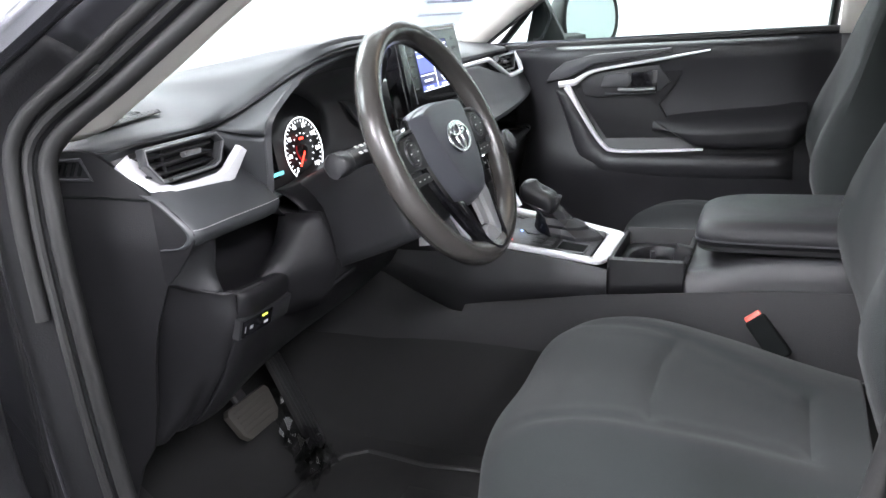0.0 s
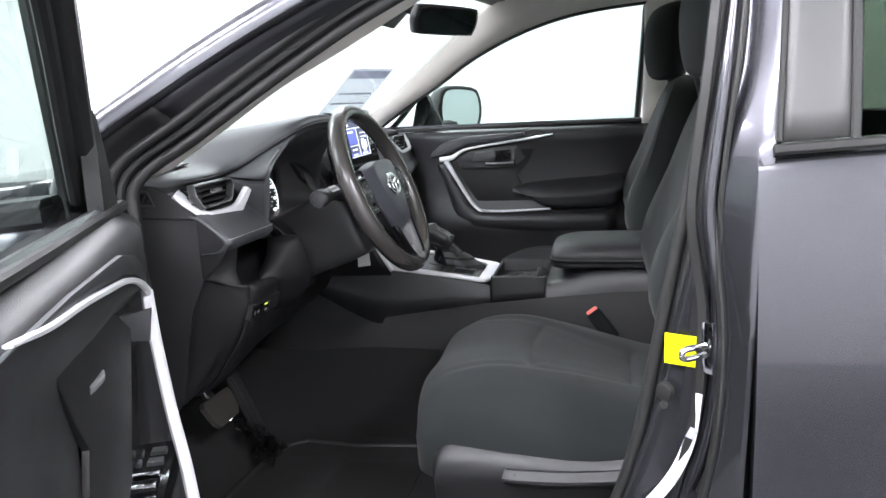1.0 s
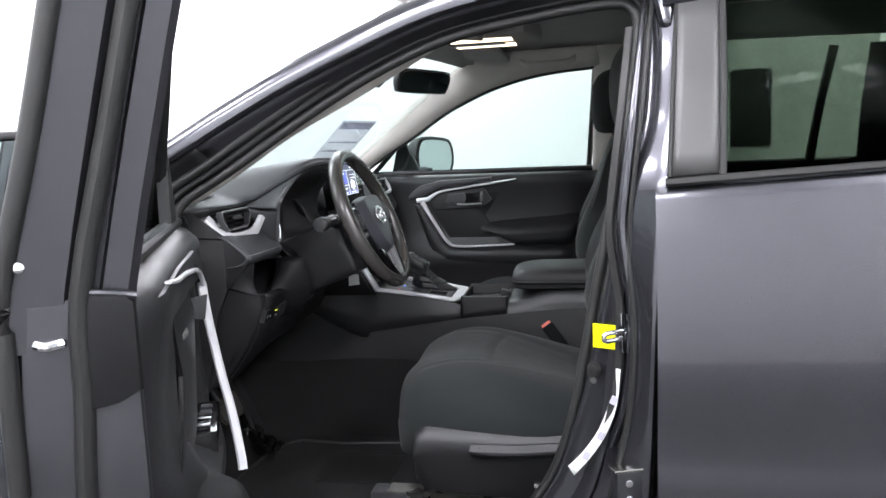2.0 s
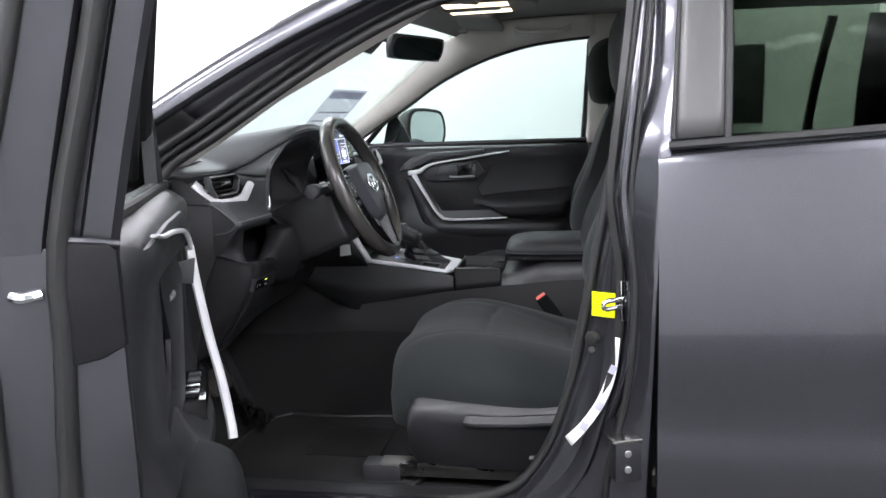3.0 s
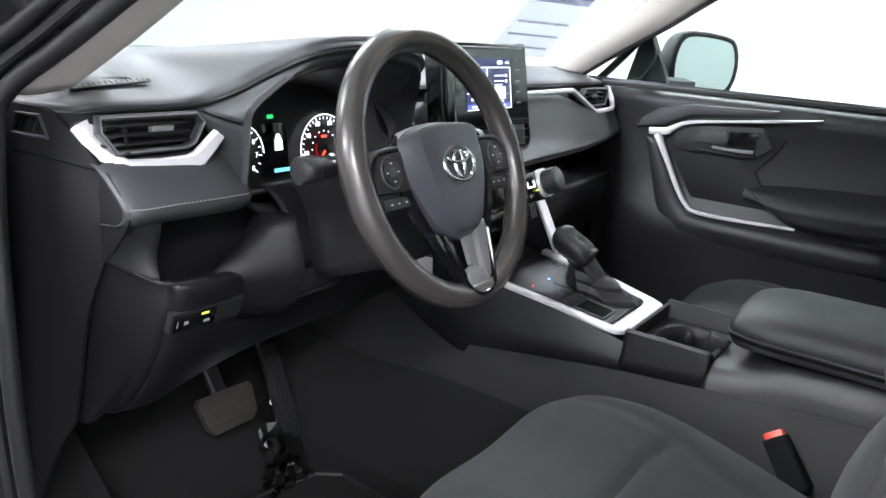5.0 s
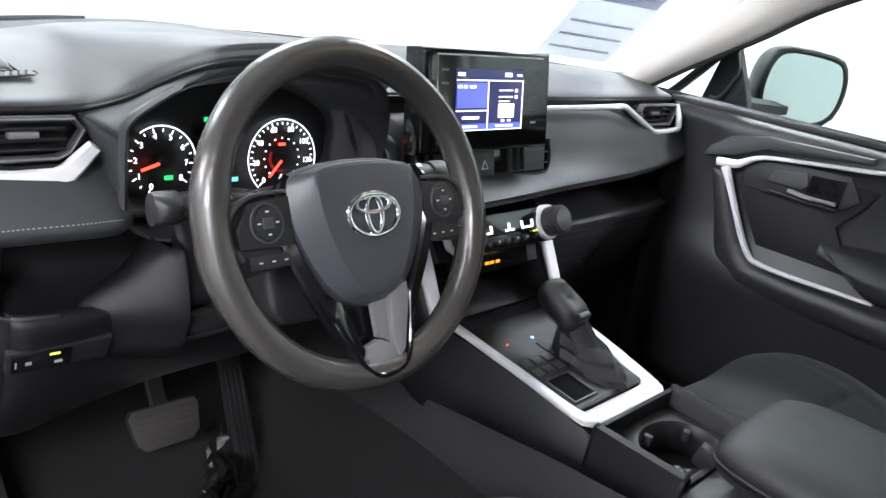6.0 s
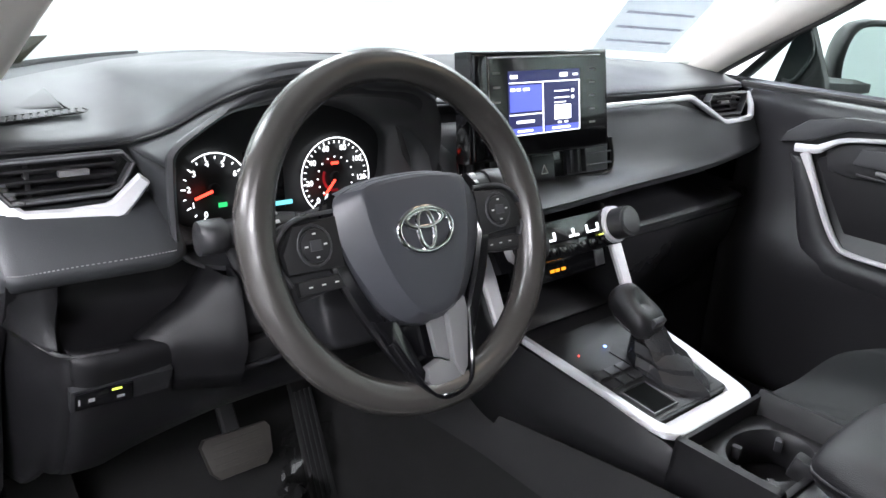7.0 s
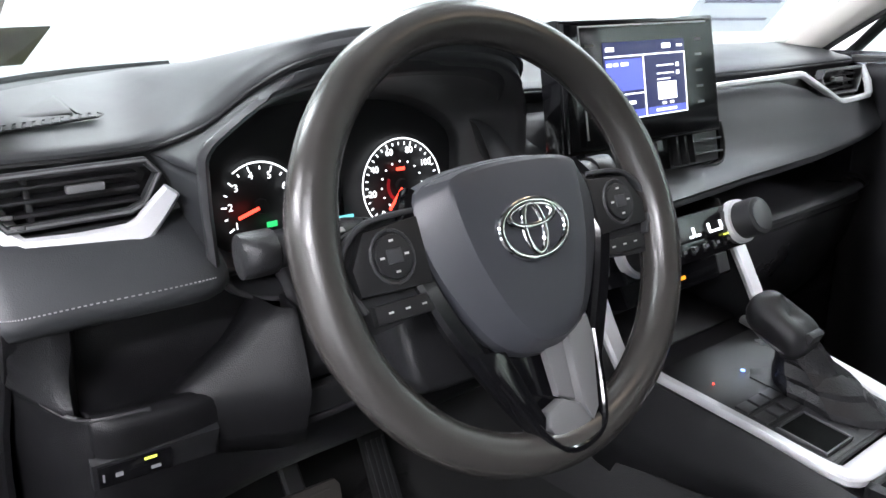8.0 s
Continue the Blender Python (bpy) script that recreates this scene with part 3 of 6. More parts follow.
def front_door(ob, fn, tall=0.0, slim=False, driver=False):
    """A front door in its own frame: s rearwards, o outwards from the inner face, z up."""
    ring_ = [(.03, .43), (.03, .7), (.03, 1.085), (.07, 1.10), (.12, 1.09), (.15, .98), (.172, .8), (.168, .6), (.13, .42), (.08, .40)]
    part("door_shell", surf([[fn(s, o * w + (1 - w) * (.12 if driver else .06), z) for o, z in ring_] for s, w in ((-.26, .4), (-.23, .75), (-.1, 1), (.3, 1.0), (.6, .85), (.72, .72), (.745, .66))], 2, 2, True, True), PAINT, ob, "grey painted door shell")
    # inner card, by rows of (z, o)
    rows = ((1.098, .075), (1.098, .03), (1.085, .008), (1.06, .003), (1.02, .012), (.95, .02), (.88, .018), (.835, .004), (.80, -.012), (.76, -.018), (.70, -.008), (.60, .0), (.50, .006), (.455, .03))
    card = []
    for s in (-.13, -.10, -.04, .06, .14, .3, .45, .58, .66, .70, .715):
        lift = 0.0 if -.08 < s < .66 else .018
        fade = 1.0 if s > .05 else max(0.25, min(1, (s + .13) / .18))
        card.append([fn(s, (o if o > .02 else o * fade) + lift + (.058 if driver and -.08 < s < .2 and .78 < z < .97 else 0), z) for z, o in rows])
    part("door_card", surf(card, 3, 3), CARD, ob, "black soft door card", solid=.003)
    part("waist_seal", along(fn, [(-.16, 1.103), (.2, 1.105), (.71, 1.11)], bar(.014, .03), .05), RUBBER, ob, "black window seal")
    # recessed insert, handle bezel and lever
    back = .022 if driver else 0
    part("insert", patch(fn, [(.045, .985), (.085, .92), (.135, .842), (.17, .825), (.38, .825), (.40, .84), (.29, .905), (.27, .94), (.305, .985), (.335, 1.035), (.385, 1.07), (.22, 1.05), (.12, 1.028)], .016, .007, .003), KNEE, ob, "black insert panel")
    part("handle_bezel", patch(fn, [(.063, 1.004), (.10, 1.030), (.27, 1.043), (.30, 1.0), (.272, .977), (.115, .964), (.072, .970)], .010 + back, .008, .003), HARD, ob, "black handle bezel")
    part("handle_recess", patch(fn, [(.196, .976), (.200, 1.026), (.266, 1.031), (.264, .978)], .003 + back, .004, .001), GLOSS, ob)
    part("door_handle", along(fn, [(.165, .984, .0 + back), (.205, .983, -.012 + back), (.262, .985, -.010 + back)], bar(.008, .01), -.01), SATIN, ob, "grey pull handle")
    part("lock_slider", patch(fn, [(.118, .992), (.130, 1.022), (.192, 1.028), (.200, 1.006), (.190, .992)], .0 + back, .006, .003), GREYP, ob, "grey lock slider")
    part("handle_edge", along(fn, [(.13, .974, -.004 + back), (.19, .972, -.004 + back), (.262, .974, -.004 + back)], bar(.004, .004), -.004), GREYP, ob)
    # armrest
    arm = []
    shape = (((.25, .012, .012, .785), (.29, .03, .035, .785), (.36, .046, .06, .785), (.48, .054, .07, .785), (.60, .056, .072, .785), (.66, .05, .055, .785), (.69, .03, .02, .785)) if driver else
             ())
    if not driver:
        for s, top, low, dep in ((.255, .897, .891, .004), (.285, .904, .878, .016), (.32, .908, .857, .030), (.36, .911, .834, .040), (.40, .914, .826, .046), (.48, .920, .826, .050), (.56, .926, .828, .050), (.60, .929, .836, .046), (.625, .930, .86, .03)):
            arm.append([fn(s, .022, top + .002), fn(s, .012, top + .001), fn(s, .004 - dep * .6, top - .010 - dep * .15), fn(s, -dep, top - .022 - dep * .35), fn(s, -dep - .002, (top + low) / 2 - .012), fn(s, -dep + .004, low + .008), fn(s, .0, low), fn(s, .022, low)])
    for s, h, dep, zc in shape:
        arm.append([fn(s, .02, zc + h * .6), fn(s, .012 - dep * .55, zc + h * .62), fn(s, .005 - dep, zc + h * .35), fn(s, .005 - dep, zc - h * .3), fn(s, .015 - dep * .6, zc - h * .62), fn(s, .03, zc - h * .6)])
    part("armrest", surf(arm, 3, 3, True, True), ARMPAD, ob, "black padded door armrest")
    # silver trim
    inw = [a - b for a, b in zip(fn(0, 0, 0), fn(0, 1, 0))]
    if driver:
        part("trim_strip", sweep([fn(s, q, z) for s, z, q in ((-.024, 1.012, 0), (-.014, .985, -.003), (.002, .952, -.008), (.04, .88, -.022), (.07, .82, -.036), (.10, .76, -.046), (.11, .738, -.048))], bar(.012, .014), inw, 4, scale=(1.2, 1.1, 1.0, 1.0, 1.0, 1.0, .9)), SILVER, ob, "satin silver trim strip")
        part("trim_strip", sweep([fn(s, -.003, z) for s, z in ((-.024, 1.008), (.0, 1.022), (.04, 1.038), (.10, 1.052), (.18, 1.062), (.30, 1.072), (.44, 1.080), (.56, 1.092))], bar(.007, .007), inw, 4, scale=(1.6, 1.4, 1.0, .9, .9, .9, .8, .5)), SILVER, ob)
        part("trim_cap", patch(fn, [(-.02, 1.020), (.04, 1.046), (.10, 1.060), (.30, 1.077), (.50, 1.086), (.30, 1.087), (.10, 1.081), (.03, 1.067), (-.012, 1.045)], .002, .005, .003), PANEL, ob, "grey trim cap")
        part("bezel_step", prism([(-.04, -.022), (.004, -.026), (.010, .014), (-.034, .006)], .006, axes(fn(.012, .0, .985), tuple(inw), (0, 0, 1)), .002), GREYP, ob, "grey bezel corner plate")
        part("pull_pocket", patch(fn, [(-.03, .965), (.0, .80), (.17, .80), (.18, .85), (.16, .955), (.06, .975)], .075, .006, .002), DARK, ob, "dark door pull pocket")
    else:
        part("trim_strip", sweep([fn(s, -.006 + q, z) for s, z, q in ((.026, .996, 0), (.058, .94, 0), (.10, .869, -.004), (.128, .834, -.008), (.152, .822, -.010), (.23, .820, -.012), (.385, .826, -.012))], bar(.015, .014), inw, 4,
                               scale=(1.25, .85, .8, .75, .6, .5, .4)), SILVER, ob, "satin silver trim strip")
        part("trim_strip", sweep([fn(s, -.004, z) for s, z in ((.004, 1.002), (.046, 1.006), (.06, 1.014), (.10, 1.034), (.2, 1.049), (.30, 1.062), (.395, 1.076))], bar(.012, .012), inw, 4, scale=(1.4, 1.4, 1.2, .8, .65, .7, .3)), SILVER, ob)
    if not driver:
        part("card_ridge", surf([[fn(s, o, z) for s, z, o in row] for row in (
            [(-.010, .985, .014), (.020, .90, .014), (.050, .80, .014), (.085, .757, .014), (.13, .745, .014), (.35, .741, .014), (.60, .741, .014)],
            [(.000, .985, -.004), (.030, .90, -.006), (.062, .805, -.010), (.095, .768, -.012), (.135, .757, -.014), (.35, .752, -.018), (.60, .752, -.018)],
            [(.018, .985, -.006), (.052, .91, -.008), (.090, .838, -.012), (.118, .808, -.016), (.15, .798, -.020), (.35, .795, -.026), (.60, .795, -.026)],
            [(.028, .985, .004), (.066, .915, .004), (.106, .850, .004), (.135, .826, .004), (.17, .814, .002), (.35, .815, .0), (.60, .82, .0)])], 3, 4), CARD, ob, "raised black card border", solid=.003)
        part("trim_cap", patch(fn, [(-.03, 1.008), (.03, 1.02), (.10, 1.052), (.30, 1.076), (.30, 1.086), (.10, 1.078), (.02, 1.06), (-.02, 1.03)], .006, .014, .005), GREYP, ob, "grey trim cap")
    # window frame and glass
    lean = lambda z: .055 - (.24 if slim else .14) * (z - 1.1)
    edge = [(.69, 1.10), (.705, 1.30), (.70, 1.42), (.66, 1.465 + tall), (.50, 1.475 + tall), (.36, 1.46 + tall), (.22, 1.415 + tall), (.08, 1.335), (-.05, 1.235), (-.16, 1.135), (-.20, 1.10)]
    if slim:
        edge = [(.67, 1.10), (.685, 1.30), (.695, 1.45), (.69, 1.53), (.50, 1.545), (.36, 1.53), (.19, 1.45), (.05, 1.335), (-.05, 1.245), (-.16, 1.135), (-.20, 1.10)]
    if driver:
        edge = edge[:6] + [(.19, 1.415), (.095, 1.335), (-.015, 1.235), (-.125, 1.135), (-.165, 1.10)]
        lean = lambda z: .093 - .25 * (z - 1.1)
    wide = (.6, .6, .6) + (.5,) * 8 if slim else (1.0, 1.0, 1.0) + (1,) * 8
    part("window_frame", sweep([fn(s, lean(z) + (.03 if slim else 0), z) for s, z in edge], bar(.035, .03 if slim else .05), inw, 4, scale=wide), RUBBER, ob, "black window frame")
    if not slim:
        part("window_seal", sweep([fn(s, lean(z) - .004, z) for s, z in ((.655, 1.10), (.668, 1.30), (.665, 1.40), (.63, 1.44 + tall), (.50, 1.452 + tall), (.36, 1.436 + tall), (.22, 1.39 + tall), (.11, 1.31), (.0, 1.21), (-.10, 1.12))], ring(.009, 8), inw, 4), RUBBER, ob, "black glass channel seal")
    gl = part("window_pane", ([fn(s, lean(z) + .006, z) for s, z in edge] + [fn(s, lean(z) + .010, z) for s, z in edge],
              [tuple(range(11)), tuple(range(11, 22))[::-1]] + [(i, (i + 1) % 11, 11 + (i + 1) % 11, 11 + i) for i in range(11)]), DOORGLASS, ob, "clear side window pane")
    gl.visible_shadow = False
    sail = [(-.115, 1.085), (-.078, 1.238), (-.052, 1.238), (.0, 1.13), (.012, 1.085)] if slim else [(-.14, 1.085), (-.045, 1.085), (-.055, 1.235), (-.075, 1.225)]
    part("mirror_sail", patch(fn, sail, .09 if slim else .06, .02, .006), DARK, ob, "black mirror mount triangle")
    if slim:
        part("sail_edge", sweep([fn(s, .064, z) for s, z in ((-.048, 1.222), (-.034, 1.18), (-.06, 1.125), (-.085, 1.12))], ring(.004, 8), inw, 3), GREYP, ob, "grey mount edge")


def wing_mirror(ob, fn, at, turn):
    """The outer mirror in the door's frame: arm, shell, glass."""
    s0, o0, z0 = at
    part("mirror_arm", sweep([fn(-.05, .10, 1.115), fn(s0 - .06, o0 - .06, 1.11), fn(s0 - .03, o0 + .02, 1.11)], bar(.07, .035), (0, 0, 1), 3), DARK, ob, "black mirror arm")
    out = [(-.095, -.05), (-.085, -.075), (-.03, -.085), (.05, -.08), (.095, -.055), (.108, 0), (.095, .055), (.06, .075), (-.05, .082), (-.09, .06), (-.102, 0)]
    c = Vector(fn(s0, o0, z0))
    rear = Vector(fn(1, 0, 0)) - Vector(fn(0, 0, 0))
    side = Vector(fn(0, 1, 0)) - Vector(fn(0, 0, 0))
    face = (rear + side * turn).normalized()
    right = face.cross(Vector((0, 0, 1))).normalized() * (1 if side.dot(face.cross(Vector((0, 0, 1)))) > 0 else -1)
    secs = []
    for d, k in ((-.004, .90), (.006, .96), (.004, 1.06), (-.012, 1.10), (-.04, 1.05), (-.08, .86), (-.11, .55), (-.118, .2)):
        secs.append([tuple(c + face * d + right * (x * k) + Vector((0, 0, 1)) * (y * k)) for x, y in out])
    part("mirror_shell", surf(secs, 2, 2, True, True), DARK, ob, "dark glossy mirror shell")
    v = [tuple(c + face * .004 + right * (x * .93) + Vector((0, 0, 1)) * (y * .92)) for x, y in [tuple(q[:2]) for q in spline([(x, y, 0) for x, y in out], 3, True)]]
    k = len(v)
    v2 = [tuple(Vector(q) - face * .008) for q in v]
    part("mirror_glass", (v + v2, [tuple(range(k)), tuple(range(k, 2 * k))[::-1]] + [(i, k + i, k + (i + 1) % k, (i + 1) % k) for i in range(k)]), MIRROR, ob, "mirror glass")


def right_frame(s, o, z):
    return (.70 + o, .14 - s, z)


DOOR_OPEN = radians(66)
DOOR_AT = (-1.125, .095)


def left_frame(s, o, z):
    s = s if s < .2 or s == 1 else .2 + (s - .2) * .69
    return (DOOR_AT[0] - math.sin(DOOR_OPEN) * s - math.cos(DOOR_OPEN) * o, DOOR_AT[1] - math.cos(DOOR_OPEN) * s + math.sin(DOOR_OPEN) * o, z)


pdoor = thing("passenger_door", (.8, -.1, .42), "closed car door with black card and silver trim", "car door")
front_door(pdoor, right_frame, .03, True)
wing_mirror(pdoor, right_frame, (.03, .265, 1.162), -.68)
ddoor = thing("driver_door", left_frame(.2, .08, .42), "wide open grey car door with black card and silver trim", "car door")
front_door(ddoor, left_frame, driver=True)
wing_mirror(ddoor, left_frame, (.004, .255, 1.178), -.3)
# trailing edge of the open door: painted end face, rubber seal, black patch, bolts
out_dir = tuple(a - b for a, b in zip(left_frame(0, 0, 0), left_frame(0, .5, 0)))


def end_plate(name, outline, s, depth, mat, label="", bevel=.003, o_shift=0.0):
    """A plate on the door's end face: outline in (outwards, up)."""
    return part(name, prism([(-o, z) for o, z in outline], depth, axes(left_frame(s, 0, 0), out_dir, (0, 0, 1)), bevel), mat, ddoor, label)


end_plate("end_face", [(.012, .44), (.012, 1.105), (.10, 1.105), (.118, .95), (.13, .75), (.12, .5), (.09, .42)], .735, .012, JAMB, "painted door end face", .006)
part("window_upright", surf([[left_frame(s, o, z) for s, o, z in ((.66, .022 - k, z), (.735, .013 - k, z), (.748, .019 - k, z), (.748, .040 - k, z), (.738, .044 - k, z), (.738, .064 - k, z), (.752, .070 - k, z), (.752, .112 - k, z), (.735, .122 - k, z), (.66, .115 - k, z))] for z, k in ((1.06, .0), (1.11, .004), (1.25, .036), (1.38, .068), (1.50, .10))], 2, 1, True), JAMB, ddoor, "painted window upright")
part("edge_seal", sweep([left_frame(.752, o, z) for o, z in ((.066, .45), (.068, .7), (.066, .9), (.058, 1.02), (.053, 1.11), (.018, 1.25), (-.014, 1.38), (-.045, 1.50))], ring(.0115, 10, .8), (0, 0, 1), 3), RUBBER, ddoor, "brownish rubber edge seal")
part("edge_seal", sweep([left_frame(.752, o, z) for o, z in ((.112, .47), (.120, .7), (.118, .95), (.116, 1.08), (.114, 1.12), (.078, 1.25), (.046, 1.38), (.014, 1.50))], ring(.009, 10), (0, 0, 1), 3), RUBBER, ddoor, "black edge seal")
end_plate("edge_patch", [(.010, 1.02), (.010, 1.10), (.018, 1.108), (.050, 1.108), (.058, 1.09), (.060, 1.005), (.03, 1.010)], .745, .012, SHADE_AND_PATCH, "black sheet patch", .005)
part("waist_edge", sweep([left_frame(.754, .052, 1.110), left_frame(.758, .03, 1.108), left_frame(.754, .008, 1.104)], ring(.0035, 8), (0, 0, 1), 3), JAMB, ddoor)
part("door_latch", block((.012, .04, .09), pose(*left_frame(.75, .09, .84), 0, 0, 26), .004), DARK, ddoor, "dark door latch")
part("edge_clip", sweep([left_frame(.756, .092, 1.068), left_frame(.762, .082, 1.066), left_frame(.756, .070, 1.068)], ring(.004, 8), (0, 0, 1), 3), CHROME, ddoor, "bright metal clip")
part("edge_bolt", disc(.005, .004, axes(left_frame(.752, .098, 1.135), out_dir, (0, 0, 1))), CHROME, ddoor, "bright bolt head")
# window switches on the flat top of the armrest
swp = axes(left_frame(.030, .022, .790), tuple(a - b for a, b in zip(left_frame(0, 0, 0), left_frame(0, .5, 0))), tuple(a - b for a, b in zip(left_frame(0, 0, 0), left_frame(.15, 0, 0))))
part("switch_panel", prism([(-.032, -.075), (.036, -.075), (.032, .08), (-.026, .08)], .012, swp, .004, back=.02), GLOSS, ddoor, "black window switch panel")
for b in (-.052, -.022):
    part("window_switch", prism([(-.024, -.010), (.026, -.010), (.026, .012), (-.024, .012)], .010, swp @ T(0, b, .010), .004), GLOSS, ddoor, "black window switch")
    part("switch_edge", block((.050, .006, .005), swp @ T(.001, b - .008, .020), .002), CHROME, ddoor, "chrome switch edge")
for a, b in ((-.012, .016), (.014, .016), (-.014, .044), (.014, .046)):
    part("lock_switch", prism([(-.010, -.008), (.010, -.008), (.009, .008), (-.009, .008)], .006, swp @ T(a, b, .011), .003), GREYP, ddoor, "grey lock switch")

rdoor = thing("rear_door", (-.86, -1.1, .42), "closed dark grey rear car door with tinted window", "car door")
RD = [(-.80, 1.140), (-.852, 1.132), (-.868, 1.10), (-.885, 1.0), (-.897, .9), (-.903, .78), (-.898, .66), (-.905, .58), (-.90, .48), (-.875, .42), (-.80, .41)]
part("door_skin", surf([[(x + dx, y, z - (y + .65) * .055 * max(0, (z - .5) / .6)) for x, z in RD] for y, dx in ((-.640, .03), (-.645, .006), (-.665, 0), (-.9, -.004), (-1.3, -.004), (-1.75, .0))], 2, 3), PAINT, rdoor, "grey painted door skin", solid=.004)
part("pillar_cover", surf([[(-.862, -.660, 1.150), (-.818, -.672, 1.30), (-.745, -.685, 1.47)], [(-.866, -.70, 1.152), (-.822, -.715, 1.30), (-.748, -.725, 1.47)], [(-.864, -.752, 1.155), (-.82, -.757, 1.30), (-.747, -.765, 1.47)]], 2, 3), COVER, rdoor, "satin grey pillar cover", solid=.006)
part("cover_edge", sweep([(-.868, -.750, 1.152), (-.825, -.757, 1.30), (-.75, -.765, 1.475)], bar(.012, .008), (-1, 0, 0), 3), RUBBER, rdoor, "black window strip")
part("cover_edge", sweep([(-.866, -.662, 1.15), (-.82, -.672, 1.30), (-.745, -.687, 1.47)], bar(.008, .008), (-1, 0, 0), 3), RUBBER, rdoor)
part("waist_strip", sweep([(-.870, -.655, 1.140), (-.872, -1.0, 1.159), (-.868, -1.7, 1.195)], bar(.014, .012), (-1, 0, .2), 3), RUBBER, rdoor, "black waist strip")
rg = part("window_pane", surf([[(-.855, y, 1.145 + (-.75 - y) * .055), (-.746, y, 1.47)] for y in (-.755, -1.65)], 1, 1), TINTED, rdoor, "dark tinted window pane", solid=.004)
rg.visible_shadow = False
part("window_frame", sweep([(-.74, -.66, 1.478), (-.735, -1.1, 1.488), (-.74, -1.65, 1.47)], bar(.05, .03), (-1, 0, .4), 3), JAMB, rdoor, "painted window frame")

# ---------------------------------------------------------------- dashboard
dash = thing("dashboard", (0, .4, .55), "black soft-touch car dashboard with silver vent trims", "dashboard")
# lip of the upper pad: x, y, z
LIP = [(-.748, .37, 1.096), (-.728, .300, 1.100), (-.70, .280, 1.104), (-.635, .272, 1.104), (-.575, .268, 1.107), (-.537, .238, 1.125), (-.515, .185, 1.157),
       (-.488, .150, 1.178), (-.44, .138, 1.187), (-.385, .136, 1.189), (-.33, .138, 1.187), (-.275, .148, 1.179), (-.228, .175, 1.162), (-.182, .232, 1.135),
       (-.150, .285, 1.117), (0, .30, 1.11), (.22, .29, 1.108), (.45, .283, 1.107), (.66, .285, 1.107), (.735, .30, 1.103), (.757, .34, 1.095)]
pad = []
for x, y, z in LIP:
    far = .70 - .9 * max(0, abs(x) - .30) ** 1.6
    rise = max(0, z - 1.11)
    up = float(np.interp(x, (-.75, -.6, -.3, 0, .6), (.016, .024, .024, .010, .004)))
    pad.append([(x, y + .035, z - .035), (x, y + .012, z - .018), (x, y, z - .004), (x, y + .006, z + .003), (x, y + .03, z + .008), (x, y * .6 + far * .4, 1.124 + up * .25 + rise * .55), (x, y * .3 + far * .7, 1.128 + up * .7 + rise * .12), (x, far, 1.120 + up)])
part("upper_pad", surf(pad, 3, 3), SOFT, dash, "grey-black soft upper dash pad", solid=.002)
part("pad_seam", sweep([(x, y - .001, z - .006) for x, y, z in LIP], ring(.0022, 6), (0, -1, 0), 3), DARK, dash)
part("glass_gap", sweep([(x, .694 - .9 * max(0, abs(x) - .30) ** 1.6, 1.1215 + u) for x, u in ((-.742, .017), (-.68, .021), (-.6, .025), (-.5, .025), (-.42, .024))], bar(.012, .008), (0, 0, 1), 3, scale=(1.2, 1.2, 1, .7, .2)), GROOVE, dash, "dark gap along the windscreen")
# demister grille and speaker lid at the side
def on_pad(x, y, up=.0015):
    """A point on the upper pad at its flat left part."""
    return (x, y, float(np.interp(y, (.30, .33, .40, .47), (1.110, 1.1175, 1.1285, 1.137))) + (x + .66) * .03 + up)


part("speaker_lid", surf([[on_pad(x, y + (x + .66) * .12, .001 + .003 * (abs(i - 1.5) < 1)) for x in (-.715, -.69, -.65, -.625, -.615)] for i, y in enumerate((.352, .362, .42, .47))], 2, 2), SOFT, dash, "dark speaker lid", solid=.002)
part("lid_seam", sweep([on_pad(-.708, .349), on_pad(-.62, .352), on_pad(-.612, .362), on_pad(-.618, .40), on_pad(-.632, .46)], ring(.0012, 6), (0, 0, 1), 4), GROOVE, dash)
part("grille_well", surf([[on_pad(x, .322 + (x + .66) * .1, .0045) for x in (-.71, -.66, -.602)], [on_pad(x, .335 + (x + .66) * .1, .0045) for x in (-.71, -.66, -.598)]], 1, 1), KNEE, dash, "dark demister slot", solid=.001)
for i in range(14):
    x = -.706 + i * .0078
    part("grille_slat", sweep([on_pad(x, .322 + (x + .66) * .1, .0055), on_pad(x + .004, .335 + (x + .66) * .1, .0055)], bar(.0050, .0016), (0, 0, 1), 1), SOFT, dash)
part("grille_frame", sweep([on_pad(-.712, .319, .005), on_pad(-.60, .328, .005), on_pad(-.594, .335, .005), on_pad(-.598, .342, .005), on_pad(-.71, .333, .005)], ring(.0008, 6), (0, 0, 1), 1, True), SOFT, dash, "dark demister grille frame")

# left fascia: vent band, soft pad, tray, knee panel; rows of (y, z)
XL = (-.728, -.722, -.70, -.65, -.60, -.565, -.545)
part("vent_band", surf([[(x, .30 + e, 1.10), (x, .285 + e, 1.075), (x, .27 + e, 1.04), (x, .25 + e, 1.028)] for x, e in zip(XL, (.03, .014, 0, 0, 0, 0, 0))], 2, 2), DARK, dash, "black vent band", solid=.002)
part("lower_pad", surf([[(x, .262 + e, 1.045), (x, .236 + e, 1.036), (x, .212 + e, 1.018), (x, .196 + e, 1.004), (x, .190 + e, .996), (x, .192 + e, .988), (x, .205 + e, .978), (x, .235 + e, .974)] for x, e in zip((-.725, -.720, -.708, -.66, -.60, -.565, -.545), (.014, .006, .001, 0, -.004, -.004, .012))], 2, 3), SOFT, dash, "grey soft lower dash pad", solid=.002)
